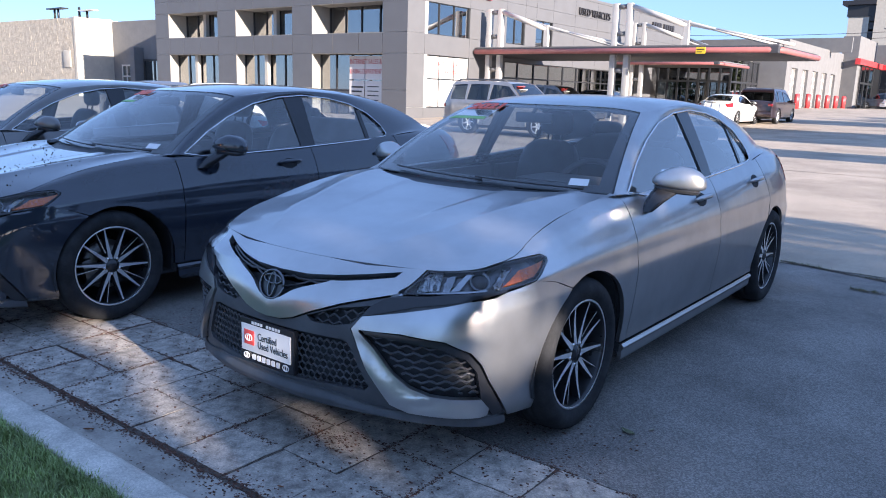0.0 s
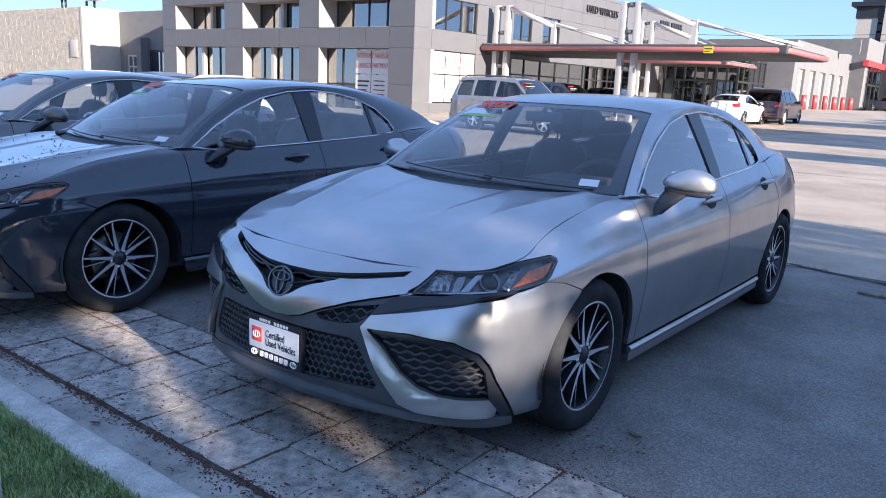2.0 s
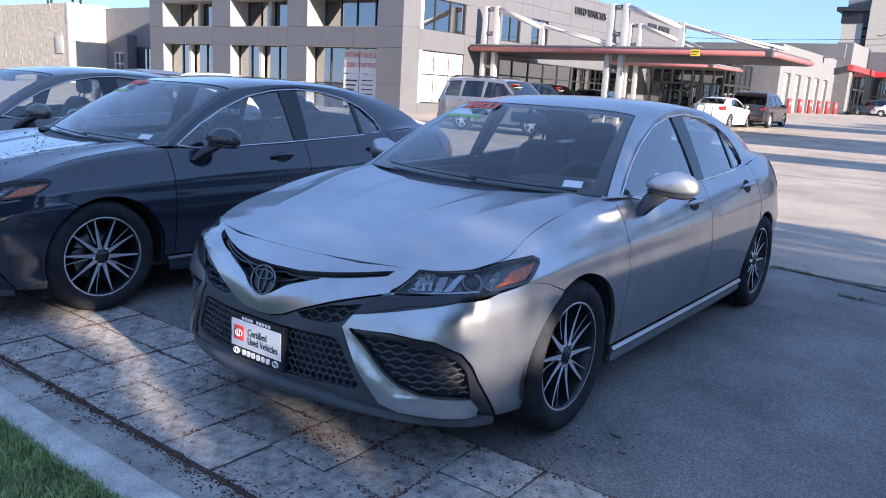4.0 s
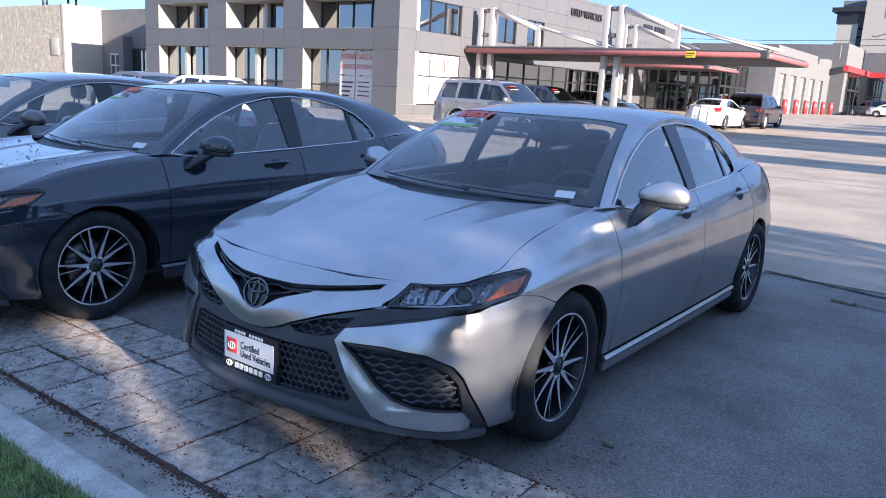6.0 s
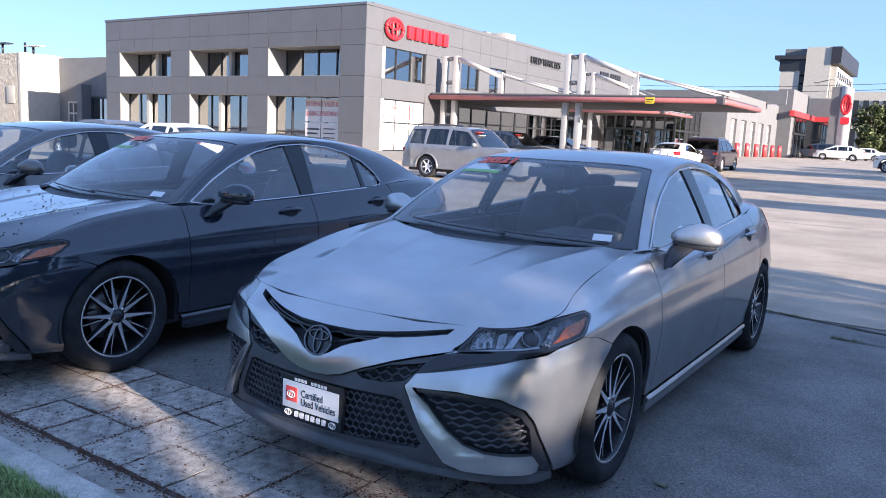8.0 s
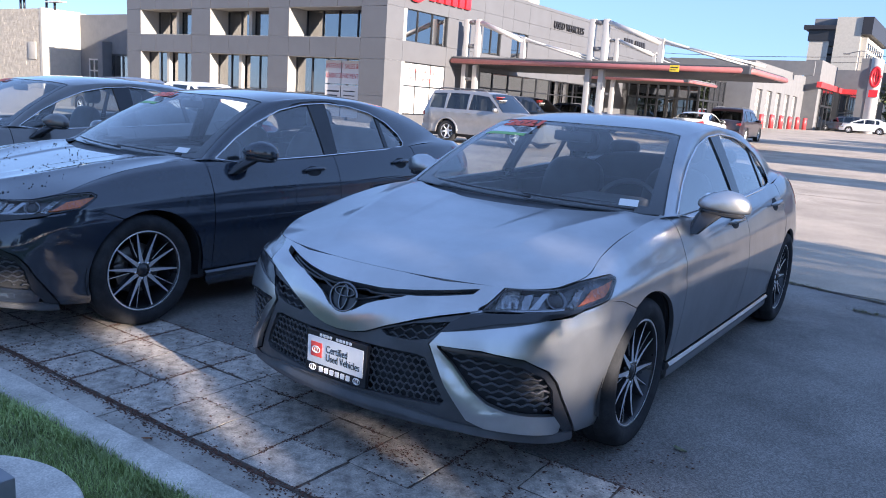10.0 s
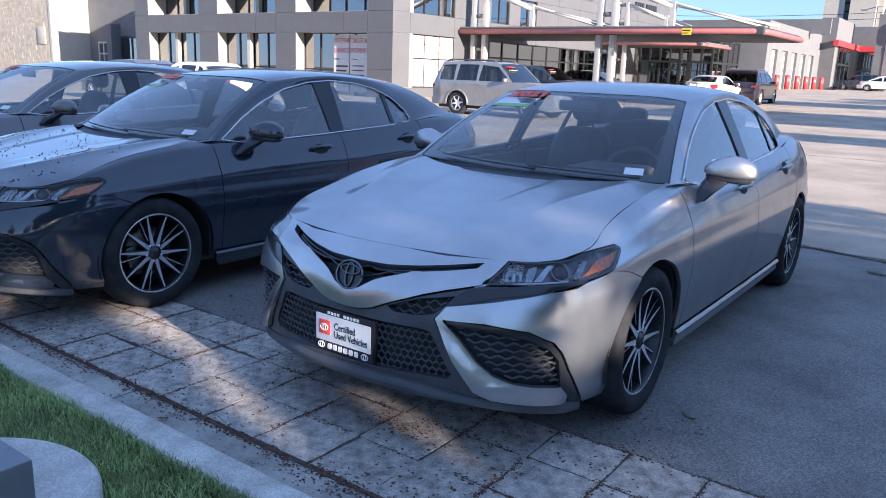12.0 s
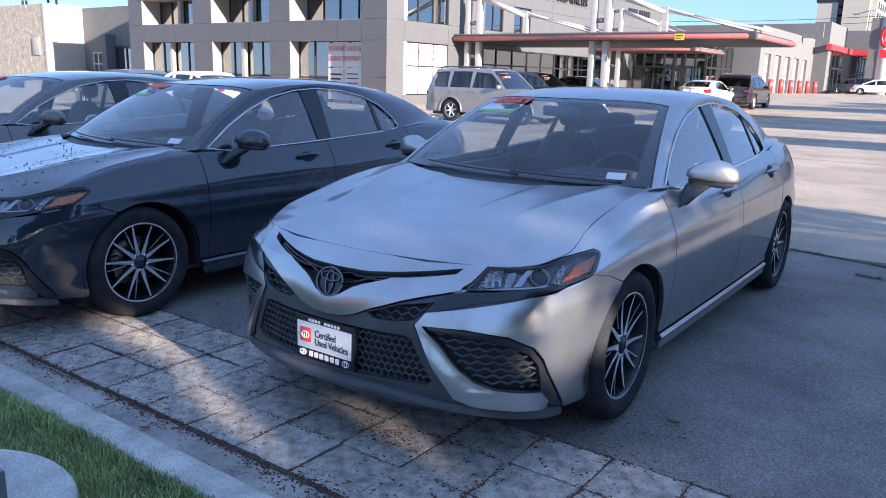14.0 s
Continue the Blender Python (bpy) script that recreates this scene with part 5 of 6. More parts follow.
def pane_unit(parent, name, plane, at, u0, u1, z0, z1, cols, rows=(), frame=.05, m=PANE, bar_mat=None):
    """A glazed opening in a wall: frame with bars, and a pane for each light. plane x or y."""
    m, bar_mat = m or PANE, bar_mat or FRAME
    us = [u0 + (u1 - u0) * c for c in cols]
    zs = [z0] + [z0 + (z1 - z0) * r for r in rows] + [z1]

    def put(bm, a, b, c, d, e, f):
        if plane == "y":
            add_box(bm, a, b, at + c, at + d, e, f)
        else:
            add_box(bm, at - d, at - c, a, b, e, f)
        return bm
    rim = bmesh.new()
    for u in (us[0], us[-1]):
        put(rim, u - frame / 2, u + frame / 2, -.04, .08, z0, z1)
    for z in (zs[0], zs[-1]):
        put(rim, u0 - frame / 2, u1 + frame / 2, -.042, .082, z - frame / 2, z + frame / 2)
    unit = part(name, rim, bar_mat, parent)
    for u in us[1:-1]:
        part("mullion", put(bmesh.new(), u - frame / 2, u + frame / 2, -.03, .07, z0, z1), bar_mat, unit)
    for z in zs[1:-1]:
        part("mullion", put(bmesh.new(), u0, u1, -.025, .065, z - frame / 2, z + frame / 2), bar_mat, unit)
    for (a, b) in spread(us):
        for (c, d) in spread(zs):
            bm = bmesh.new()
            if plane == "y":
                add_box(bm, a, b, at + .02, at + .035, c, d)
            else:
                add_box(bm, at - .035, at - .02, a, b, c, d)
            p = part("pane", bm, m, unit)
            p.visible_shadow = False
    return unit


REVEAL = material("reveal_plaster", (0.3, 0.285, 0.26), 0.85, vary=0.05, scale=2)
BX, BY, BL, BTOP = -21.5, 24.95, -42.1, 7.42      # corner of the dealership: side wall, front wall, left end, top
OPEN_X = [(-40.68, -35.8), (-34.15, -29.42), (-27.91, -23.03)]
OPEN_Z = [(-.1, 3.1), (4.07, 5.5)]


def dealership():
    b = empty("dealership_building", Matrix(), "two-storey grey clad dealership with recessed windows and red signs", "building")
    # core walls
    depth, near = 1.28, .62      # the upper windows sit deep in the wall, the shop front less so
    xs = [BL] + [x for o in OPEN_X for x in o] + [BX]
    for i in range(0, len(xs), 2):
        part("pier", box_bm(xs[i] + .03, xs[i + 1] - .03, BY + .03, BY + depth + .3, -.1, BTOP - .03), JOINT_GLINT, b)
    for (x0, x1) in OPEN_X:
        part("beam", box_bm(x0 - .03, x1 + .03, BY + .03, BY + depth + .3, 3.13, 4.04), JOINT_GLINT, b)
        part("beam", box_bm(x0 - .03, x1 + .03, BY + .03, BY + depth + .3, 5.53, BTOP - .03), JOINT_GLINT, b)
    # reveals
    for (x0, x1) in OPEN_X:
        for (z0, z1) in OPEN_Z:
            pieces = [(x0 - .02, x0 + .012, BY + .01, BY + depth, z0, z1), (x1 - .012, x1 + .02, BY + .01, BY + depth, z0, z1), (x0, x1, BY + .012, BY + depth, z1 - .012, z1 + .02)]
            if z0 > 1:
                pieces.append((x0, x1, BY + .012, BY + depth, z0 - .02, z0 + .012))
            for q in pieces:
                part("reveal", box_bm(*q), REVEAL, b, "pale plastered window reveal")
    # cladding panels
    cx = [BL, -40.68, -39.2, -37.5, -35.8, -34.15, -32.6, -31.0, -29.42, -27.91, -26.4, -24.6, -23.03, BX]
    cz = [0, 1.4, 3.1, 4.07, 5.5, 6.2, BTOP - .12]
    for (x0, x1) in spread(cx):
        for (z0, z1) in spread(cz):
            xm, zm = (x0 + x1) / 2, (z0 + z1) / 2
            if any(a < xm < c for a, c in OPEN_X) and any(a < zm < c for a, c in OPEN_Z):
                continue
            part("panel", box_bm(x0 + .012, x1 - .012 if x1 < BX else BX + .03, BY, BY + .028, z0 + .008, z1 - .008), CLAD, b)
    part("coping", box_bm(BL - .03, BX + .05, BY - .03, BY + .5, BTOP - .12, BTOP), CLAD, b)
    # side wall: openings and panels
    wy = [(26.27, 29.9), (33.3, 35.2), (36.4, 38.3)]
    low = [(26.27, 29.9), (33.0, 50.5)]
    ys = [BY, 26.27, 29.9, 33.3, 35.2, 36.4, 38.3, 41, 44, 47, 50.5, 53.5, 57, 60.5]
    zs = [0, .6, 3.12, 4.09, 5.58, 6.27, BTOP - .12]
    for (y0, y1) in spread(ys):
        for (z0, z1) in spread(zs):
            ym, zm = (y0 + y1) / 2, (z0 + z1) / 2
            if 4.09 < zm < 5.58 and any(a < ym < c for a, c in wy):
                continue
            if zm < 3.12 and ((26.27 < ym < 29.9 and zm > .3) or 33 < ym < 50.5):
                continue
            part("panel", box_bm(BX - .3, BX, y0 + (.008 if y0 > BY else .03), y1 - .008, z0 + .006, z1 - .006), CLAD, b)
    part("coping", box_bm(BX - .5, BX + .03, BY + .5, 60.5, BTOP - .12, BTOP + .05), CLAD, b)
    # rooms behind the glass, dimness put into their dark colour, roof and back
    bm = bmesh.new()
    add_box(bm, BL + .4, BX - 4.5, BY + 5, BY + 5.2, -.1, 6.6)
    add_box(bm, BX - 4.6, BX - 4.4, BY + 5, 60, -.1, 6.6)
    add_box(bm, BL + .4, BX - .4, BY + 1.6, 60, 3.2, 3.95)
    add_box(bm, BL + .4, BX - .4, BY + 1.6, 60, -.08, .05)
    part("room", bm, ROOM_SHADE, b)
    bm = bmesh.new()
    add_box(bm, BL, BX - .3, BY + .6, 60.3, 6.7, 6.9)
    add_box(bm, BL, BX, 60.3, 60.6, 0, BTOP)
    add_box(bm, BL, BL + .3, BY + 1, 60.3, 0, BTOP)
    part("roof", bm, CLAD, b)
    vent = part("vent_unit", box_bm(-26.2, -25.0, 44.2, 45.6, 7.0, 8.75, bevel=.08), CREAM, b, "cream rooftop air unit")
    part("vent_cowl", box_bm(-27.6, -26.25, 43.6, 45.2, 7.0, 8.8, bevel=.05), GREY_WALL, vent)
    # windows
    for k, (x0, x1) in enumerate(OPEN_X):
        for z0, z1 in OPEN_Z:
            at = BY + (depth if z0 > 1 else near)
            pane_unit(b, "window", "y", at, x0, x1, max(z0, 0), z1, [0, .24, .47, .73, 1], () if z0 > 1 else (.42,), .07)
            if k < 2:
                xm = x0 + (x1 - x0) * .46
                part("column", box_bm(xm - .12, xm + .12, at - .28, at - .05, max(z0, 0), z1), CREAM, b)
    for y0, y1 in wy:
        pane_unit(b, "window", "x", BX - .1, y0, y1, 4.09, 5.58, [0, .33, .66, 1] if y1 - y0 > 3 else [0, .5, 1])
    pane_unit(b, "window", "x", BX - .1, 26.27, 29.9, .6, 3.12, [0, .33, .66, 1], (.55,), .05)
    pane_unit(b, "window", "x", BX - .1, 33.0, 50.5, 0, 3.12, [k / 10 for k in range(11)], (.72,), .08)
    # window writing
    y = BY + near - .05
    for (a, c) in ((.44, .655), (.665, .90)):
        x0, x1 = -27.91 + 4.88 * a, -27.91 + 4.88 * c
        for z0, z1 in ((1.86, 3.0), (.25, 1.80)):
            part("window_poster", box_bm(x0, x1, y - .004, y + .004, z0, z1), VINYL, b)
    words = lambda t, size, mt, x, yy, z, w, turn=0: letters("window_text", t, size, mt, pose(x, yy, z, 0, 0, turn), b, w, .004)
    xm = -27.91 + 4.88 * .67
    RED_WORDS = material("red_lettering", (0.42, 0.07, 0.07), 0.6, vary=0.05)
    words("INTERNET SALES &", .34, RED_WORDS, xm, y - .01, 2.72, 2.15)
    words("LEASING DEPARTMENT", .34, RED_WORDS, xm, y - .01, 2.25, 2.15)
    for k in range(3):
        z0, z1 = 26.27 + 1.21 * k + .04, 26.27 + 1.21 * k + 1.17
        for c, d in ((2.02, 3.06), (.66, 1.95)):
            part("window_poster", box_bm(BX - .06, BX - .05, z0, z1, c, d), VINYL, b)
    words("INTERNET SALES &", .3, RED_WORDS, BX - .04, 27.8, 2.72, 2.4, 90)
    words("LEASING DEPARTMENT", .3, RED_WORDS, BX - .04, 27.8, 2.32, 2.5, 90)
    for k in range(4):
        part("poster_bar", box_bm(-25.6, -25.6 + .8 - .1 * k, y - .012, y - .006, 1.45 - .22 * k, 1.53 - .22 * k), SIGN_DARK, b)
        part("poster_bar", box_bm(-24.5, -23.75, y - .012, y - .006, 1.5 - .22 * k, 1.55 - .22 * k), SIGN_DARK, b)
    # signs on the side wall: an oval ring and six plain blocks, then words and plain bars
    sign = part("oval_sign", (lambda bm: (add_tube(bm, [(BX + .12, 27.0 + .66 * math.cos(a), 6.47 + .47 * math.sin(a)) for a in np.linspace(0, 2 * math.pi, 41)], .085, 8),
                                          add_tube(bm, [(BX + .12, 27.0 + .44 * math.cos(a), 6.62 + .17 * math.sin(a)) for a in np.linspace(0, 2 * math.pi, 31)], .06, 8),
                                          add_tube(bm, [(BX + .12, 27.0 + .19 * math.cos(a), 6.47 + .42 * math.sin(a)) for a in np.linspace(0, 2 * math.pi, 31)], .06, 8), bm)[-1])(bmesh.new()), RED_SIGN, b, "red oval ring sign")
    for k in range(6):
        y0 = 28.05 + k * .62
        bm = bmesh.new()
        add_box(bm, BX, BX + .18, y0 + .04, y0 + .50, 6.14, 6.80, .06)
        part("sign_block", bm, RED_SIGN, b, "plain red sign block")
    letters("sign_text", "USED VEHICLES", .62, SIGN_DARK, pose(BX + .06, 43.5, 6.55, 0, 0, 90), b, 4.3, .05)
    for k in range(10):
        if k != 4:
            part("sign_bar", box_bm(BX, BX + .12, 52.8 + k * .42, 52.8 + k * .42 + .32, 6.42, 6.92, bevel=.03), SIGN_DARK, b)
    return b


dealership()


def canopy(name, y0, y1, x0, x1, z0, z1, posts, top, label, trim):
    """A flat roof on pairs of white posts, with sloping stays from the post heads."""
    c = empty(name, Matrix(), label, "canopy", "drive-through canopies")
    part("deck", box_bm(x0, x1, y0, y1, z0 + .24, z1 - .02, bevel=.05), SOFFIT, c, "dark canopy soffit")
    bm = bmesh.new()
    r = (z1 - z0) / 2
    add_tube(bm, [(x0, y0, z0 + r * 1.3), (x1 - .4, y0, z0 + r * 1.3), (x1 + .05, y0 + .45, z0 + r * 1.3), (x1 + .05, y1, z0 + r * 1.3)], r * .42, 10)
    part("edge_roll", bm, trim, c, "rounded red canopy edge")
    part("deck_cap", box_bm(x0, x1, y0 + .05, y1 - .05, z1 - .03, z1 + .03), GREY_WALL, c)
    for k, (px, py) in enumerate(posts):
        for dx in (0, .68):
            part("post", box_bm(px + dx - .13, px + dx + .13, py - .13, py + .13, lot_height(py), top, bevel=.01), WHITE_STEEL, c, "white steel post")
        for z in (top - .15, top - 1.35, 2.6, 1.2):
            bm = bmesh.new()
            add_tube(bm, [(px, py, z), (px + .68, py, z)], .11, 10)
            # darker grey than the posts: the rungs' shade is put into their colour
            part("rung", bm, GREY_WALL, c)
        xe = px + 3.4
        bm = bmesh.new()
        add_tube(bm, [(px + .68, py, top - .12), (xe, py, top - 1.05)], .13, 10)
        part("stay", bm, WHITE_STEEL, c)
        part("strut", box_bm(xe - .11, xe + .11, py - .11, py + .11, z1, top - .85), WHITE_STEEL, c)
        for s in (0, .35):
            bm = bmesh.new()
            add_tube(bm, [(px + .68 + s * 8, py, top - .2 - s * 2.3), (px + 7.2 + s * 2, py, z1 + .02)], .07, 8)
            part("stay", bm, WHITE_STEEL, c)
    return c


c1 = canopy("canopy", 30.3, 37.0, BX + .1, -6.45, 3.08, 3.66, [(-20.95, 30.9), (-13.9, 30.9)], 5.6, "red-edged flat canopy hung from white steel posts", PALE_RED)
part("clearance_sign", box_bm(-9.70, -9.30, 30.0, 30.03, 3.30, 3.57), YELLOW, c1, "yellow clearance sign with unreadable lines")
part("sign_bar", (lambda bm: (add_box(bm, -9.66, -9.34, 29.99, 30.0, 3.46, 3.50), add_box(bm, -9.66, -9.42, 29.99, 30.0, 3.36, 3.39), bm)[-1])(bmesh.new()), SIGN_DARK, c1)
c2 = canopy("canopy", 46.5, 52.5, BX + .1, -14.2, 3.35, 3.8, [(-20.2, 47.0)], 6.3, "second red-edged canopy before a glazed hall", PALE_RED)


def glazed_hall():
    h = empty("glazed_hall", Matrix(), "glazed entrance hall with dark mullions under the canopy", "building")
    z = lot_height(54)
    pane_unit(h, "window", "y", 53.5, -21, -15.6, z, 4.3, [k / 7 for k in range(8)], (.55,), .14)
    pane_unit(h, "window", "x", -15.6, 53.5, 60, z, 4.3, [k / 5 for k in range(6)], (.55,), .14)
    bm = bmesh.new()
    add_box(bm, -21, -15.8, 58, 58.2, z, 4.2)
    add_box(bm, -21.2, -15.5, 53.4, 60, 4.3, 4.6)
    part("room", bm, ROOM_SHADE, h)


glazed_hall()


DOOR_PANE = material("door_pane", (0.2, 0.21, 0.225), 0.25, vary=0.15, scale=2)


def service_wing():
    w = empty("service_building", Matrix(), "grey service building with white roller doors and red bollards", "building")
    z = lot_height(64)
    part("wall", box_bm(-23, -14.0, 61.8, 62.1, z - .3, 6.2), GREY_WALL, w)
    part("wall", box_bm(-23, -14.0, 62.1, 84, 6.0, 6.2), GREY_WALL, w)
    # receding wall with door openings
    ys = [62.1]
    for k in range(5):
        ys += [63.3 + 3.6 * k, 65.3 + 3.6 * k]
    ys.append(82.4)
    for i in range(0, len(ys), 2):
        part("wall", box_bm(-14.3, -14.0, ys[i], ys[i + 1], z - .3, 6.0), GREY_WALL, w)
    for i in range(1, len(ys) - 1, 2):
        part("door_head", box_bm(-14.3, -14.0, ys[i], ys[i + 1], 4.1, 6.0), GREY_WALL, w)
    for i in range(1, len(ys) - 1, 2):
        pane_unit(w, "roller_door", "x", -14.25, ys[i], ys[i + 1], z, 4.1, [0, .33, .66, 1], (.2, .4, .6, .8), .16, DOOR_PANE, WHITE_STEEL)
    for i in range(6):
        y = 62.6 + 3.6 * i
        bo = empty("bollard", pose(-13.2, y, lot_height(y)), "red steel bollard before the service doors", "bollard", "bollards")
        for dy in (0, .45):
            bm = bmesh.new()
            add_tube(bm, [(0, dy, 0), (0, dy, 1.12), (0, dy, 1.17)], [.16, .16, .08], 12)
            part("post", bm, RED_TRIM, bo)
    part("wall", box_bm(-14.2, -12.7, 82.4, 92, z - .3, 7.9), GREY_WALL, w)
    part("wall", box_bm(-26, -12.2, 76, 76.3, 6.0, 7.3), GREY_WALL, w)
    # glazed corner with its red band
    part("wall", box_bm(-14, -9.6, 96, 96.3, 5.6, 7.9), GREY_WALL, w)
    part("red_band", box_bm(-12.75, -12.3, 81.5, 96, 5.2, 5.75), RED_TRIM, w)
    part("red_band", box_bm(-12.6, -9.8, 94.6, 95.2, 5.15, 5.7), RED_TRIM, w)
    pane_unit(w, "window", "y", 96.4, -12.7, -9.8, z, 5.2, [0, .33, .66, 1], (.5,), .15)
    pane_unit(w, "window", "x", -12.55, 84, 91, z, 5.2, [0, .33, .66, 1], (.6,), .2)
    part("room", box_bm(-14, -9, 99, 99.2, z, 7.8), ROOM_SHADE, w)
    p = empty("sign_pylon", pose(-9.3, 91.2, z - .1), "tall white sign pylon with red marks", "sign")
    part("shaft", box_bm(-1.0, -.05, -.5, .5, 0, 8.0), GREY_WALL, p)
    bm = bmesh.new()
    vs = [(-.05, -.55), (.9, -.55), (1.05, -.4), (1.05, .5), (-.05, .5)]
    a = [bm.verts.new((x, y, 0)) for x, y in vs]
    bb = [bm.verts.new((x, y, 8.15 - .25 * max(0, x))) for x, y in vs]
    for i in range(5):
        bm.faces.new((a[i], a[(i + 1) % 5], bb[(i + 1) % 5], bb[i]))
    bm.faces.new(bb)
    part("face", bm, WHITE_STEEL, p)
    bm = bmesh.new()
    add_tube(bm, [(.55 + .42 * math.cos(t), -.6, 6.1 + .95 * math.sin(t)) for t in np.linspace(0, 2 * math.pi, 33)], .17, 8)
    add_tube(bm, [(.55 + .15 * math.cos(t), -.6, 6.1 + .8 * math.sin(t)) for t in np.linspace(0, 2 * math.pi, 25)], .13, 8)
    part("oval_mark", bm, RED_SIGN, p)
    part("sign_bar", box_bm(.15, 1.0, -.62, -.55, 4.0, 4.75), RED_SIGN, p)


service_wing()


def stone_building():
    s = empty("stone_building", Matrix(), "low building with rubble stone front and cream side wall", "building")
    x, y, top = -58.0, 28.0, 6.15
    part("core", box_bm(-95, x - .25, y + .25, y + 14, 0, top), STONE, s)
    rnd = random.Random(4)
    bm = bmesh.new()
    z = 0.0
    while z < top - .1:
        h = rnd.uniform(.16, .34)
        u = -78.0
        while u < x - .05:
            w = rnd.uniform(.25, .8)
            add_box(bm, u + .002, min(u + w, x) - .002, y + rnd.uniform(-.008, .008), y + .3, z + .002, min(z + h, top) - .002)
            u += w
        z += h
    part("stone_facing", bm, STONE, s, "rough pale rubble stones")
    part("side_wall", box_bm(x - .3, x, y - .05, y + 3.05, 0, top + .05), CREAM, s)
    part("back_wall", box_bm(x, BL + .1, y + 3.0, y + 3.3, 0, top - .1), GREY_WALL, s)
    part("pier", box_bm(-54.25, -53.6, y + 2.2, y + 3.0, 0, 4.0), GREY_WALL, s)
    pane_unit(s, "window", "y", y + 2.93, -56.6, -54.45, 0, 2.65, [0, .3, .65, 1], (.35, .68), .12, None, WHITE_STEEL)
    pane_unit(s, "window", "y", y + 2.93, -53.4, -50.0, 0, 3.05, [0, .4, .8, 1], (.3,), .15)
    part("wall_box", box_bm(-60.1, -58.95, y - .09, y - .012, 2.35, 3.65, bevel=.02), CREAM, s, "pale metal wall cabinet")
    for ux in (-63.2, -62.6, -59.2, -58.0):
        part("roof_pipe", (lambda bm: (add_tube(bm, [(ux, y + 1, top), (ux, y + 1, top + (.56 if ux > -58.5 else .9))], .09, 6), bm)[-1])(bmesh.new()), FRAME, s)
    part("pipe_cap", box_bm(-64.0, -61.5, y + .7, y + 1.3, top + .85, top + .95), FRAME, s)
    part("pipe_cap", box_bm(-58.9, -56.8, y + .7, y + 1.3, top + .55, top + .62), VINYL, s)


stone_building()


def tower():
    t = empty("hotel_tower", Matrix(), "tall cream concrete tower block with dark top storey", "building")
    z = 0
    part("block", box_bm(-33.5, -29.5, 184, 200, z, 22.0), CREAM, t)
    part("block", box_bm(-28.4, -23.4, 183.5, 200, z, 24.6), CREAM, t)
    part("block", box_bm(-23.4, -22.2, 184.5, 215, z, 20.5), CREAM, t)
    part("dark_storey", box_bm(-33.8, -27.5, 183.8, 200, 19.6, 22.0), FRAME, t)
    part("cap", box_bm(-34.8, -28.4, 183, 200, 22.0, 22.9), SIGN_DARK, t)
    part("cap", box_bm(-33, -28.4, 184.5, 199, 22.9, 24.4), GREY_WALL, t)
    part("cap", box_bm(-23.4, -21.4, 183.2, 216, 21.0, 24.6), SIGN_DARK, t)
    for k in range(11):
        part("window", box_bm(-29.4, -28.5, 183.9, 184.1, 1.2 + 1.75 * k, 2.6 + 1.75 * k), FRAME, t)
    for k in range(8):
        for j in range(8):
            part("window", box_bm(-22.25, -22.1, 186.5 + 3.4 * j, 188.3 + 3.4 * j, 3.5 + 2.1 * k, 4.9 + 2.1 * k), FRAME, t)
    h = empty("hotel_wing", Matrix(), "long cream building with rows of tall arched windows", "building")
    part("block", box_bm(-16, 60, 157, 170, 0, 13.2), CREAM, h)
    for k in range(30):
        for z0 in (2.2, 7.4):
            part("window", box_bm(-15.2 + 1.6 * k, -14.3 + 1.6 * k, 156.85, 157.1, z0, z0 + 4.2), FRAME, h)


tower()


BARK_POLE = material("weathered_pole", (0.1, 0.085, 0.07), 0.9, vary=0.2)


def utility_line():
    u = empty("utility_line", Matrix(), "thin overhead wires on a far street lamp and mast", "cable")
    bm = bmesh.new()
    for z in (11.2, 12.0):
        add_tube(bm, [(-120 + 10 * k, 121, z - .9 * math.sin(math.pi * (k % 6) / 6)) for k in range(31)], .035, 4)
    part("wire", bm, SIGN_DARK, u)
    for px in (-120, -60, 60, 120):
        bm = bmesh.new()
        add_tube(bm, [(px, 121, .5), (px, 121, 12.6)], [.16, .11], 8)
        part("pole", bm, BARK_POLE, u)
    for nm, x, y, hh in (("street_lamp", -14.3, 118, 11.0),):
        l = empty(nm, pose(x, y, .95), "grey street lamp with two arms", "street lamp")
        bm = bmesh.new()
        add_tube(bm, [(0, 0, 0), (0, 0, hh)], [.12, .08], 8)
        part("pole", bm, GREY_WALL, l)
        bm = bmesh.new()
        add_tube(bm, [(-1.4, 0, hh - .4), (0, 0, hh), (1.1, 0, hh - .1)], .06, 6)
        part("arm", bm, GREY_WALL, l)
        part("head", box_bm(-2.0, -1.2, -.2, .2, hh - .5, hh - .35), GREY_WALL, l)


utility_line()


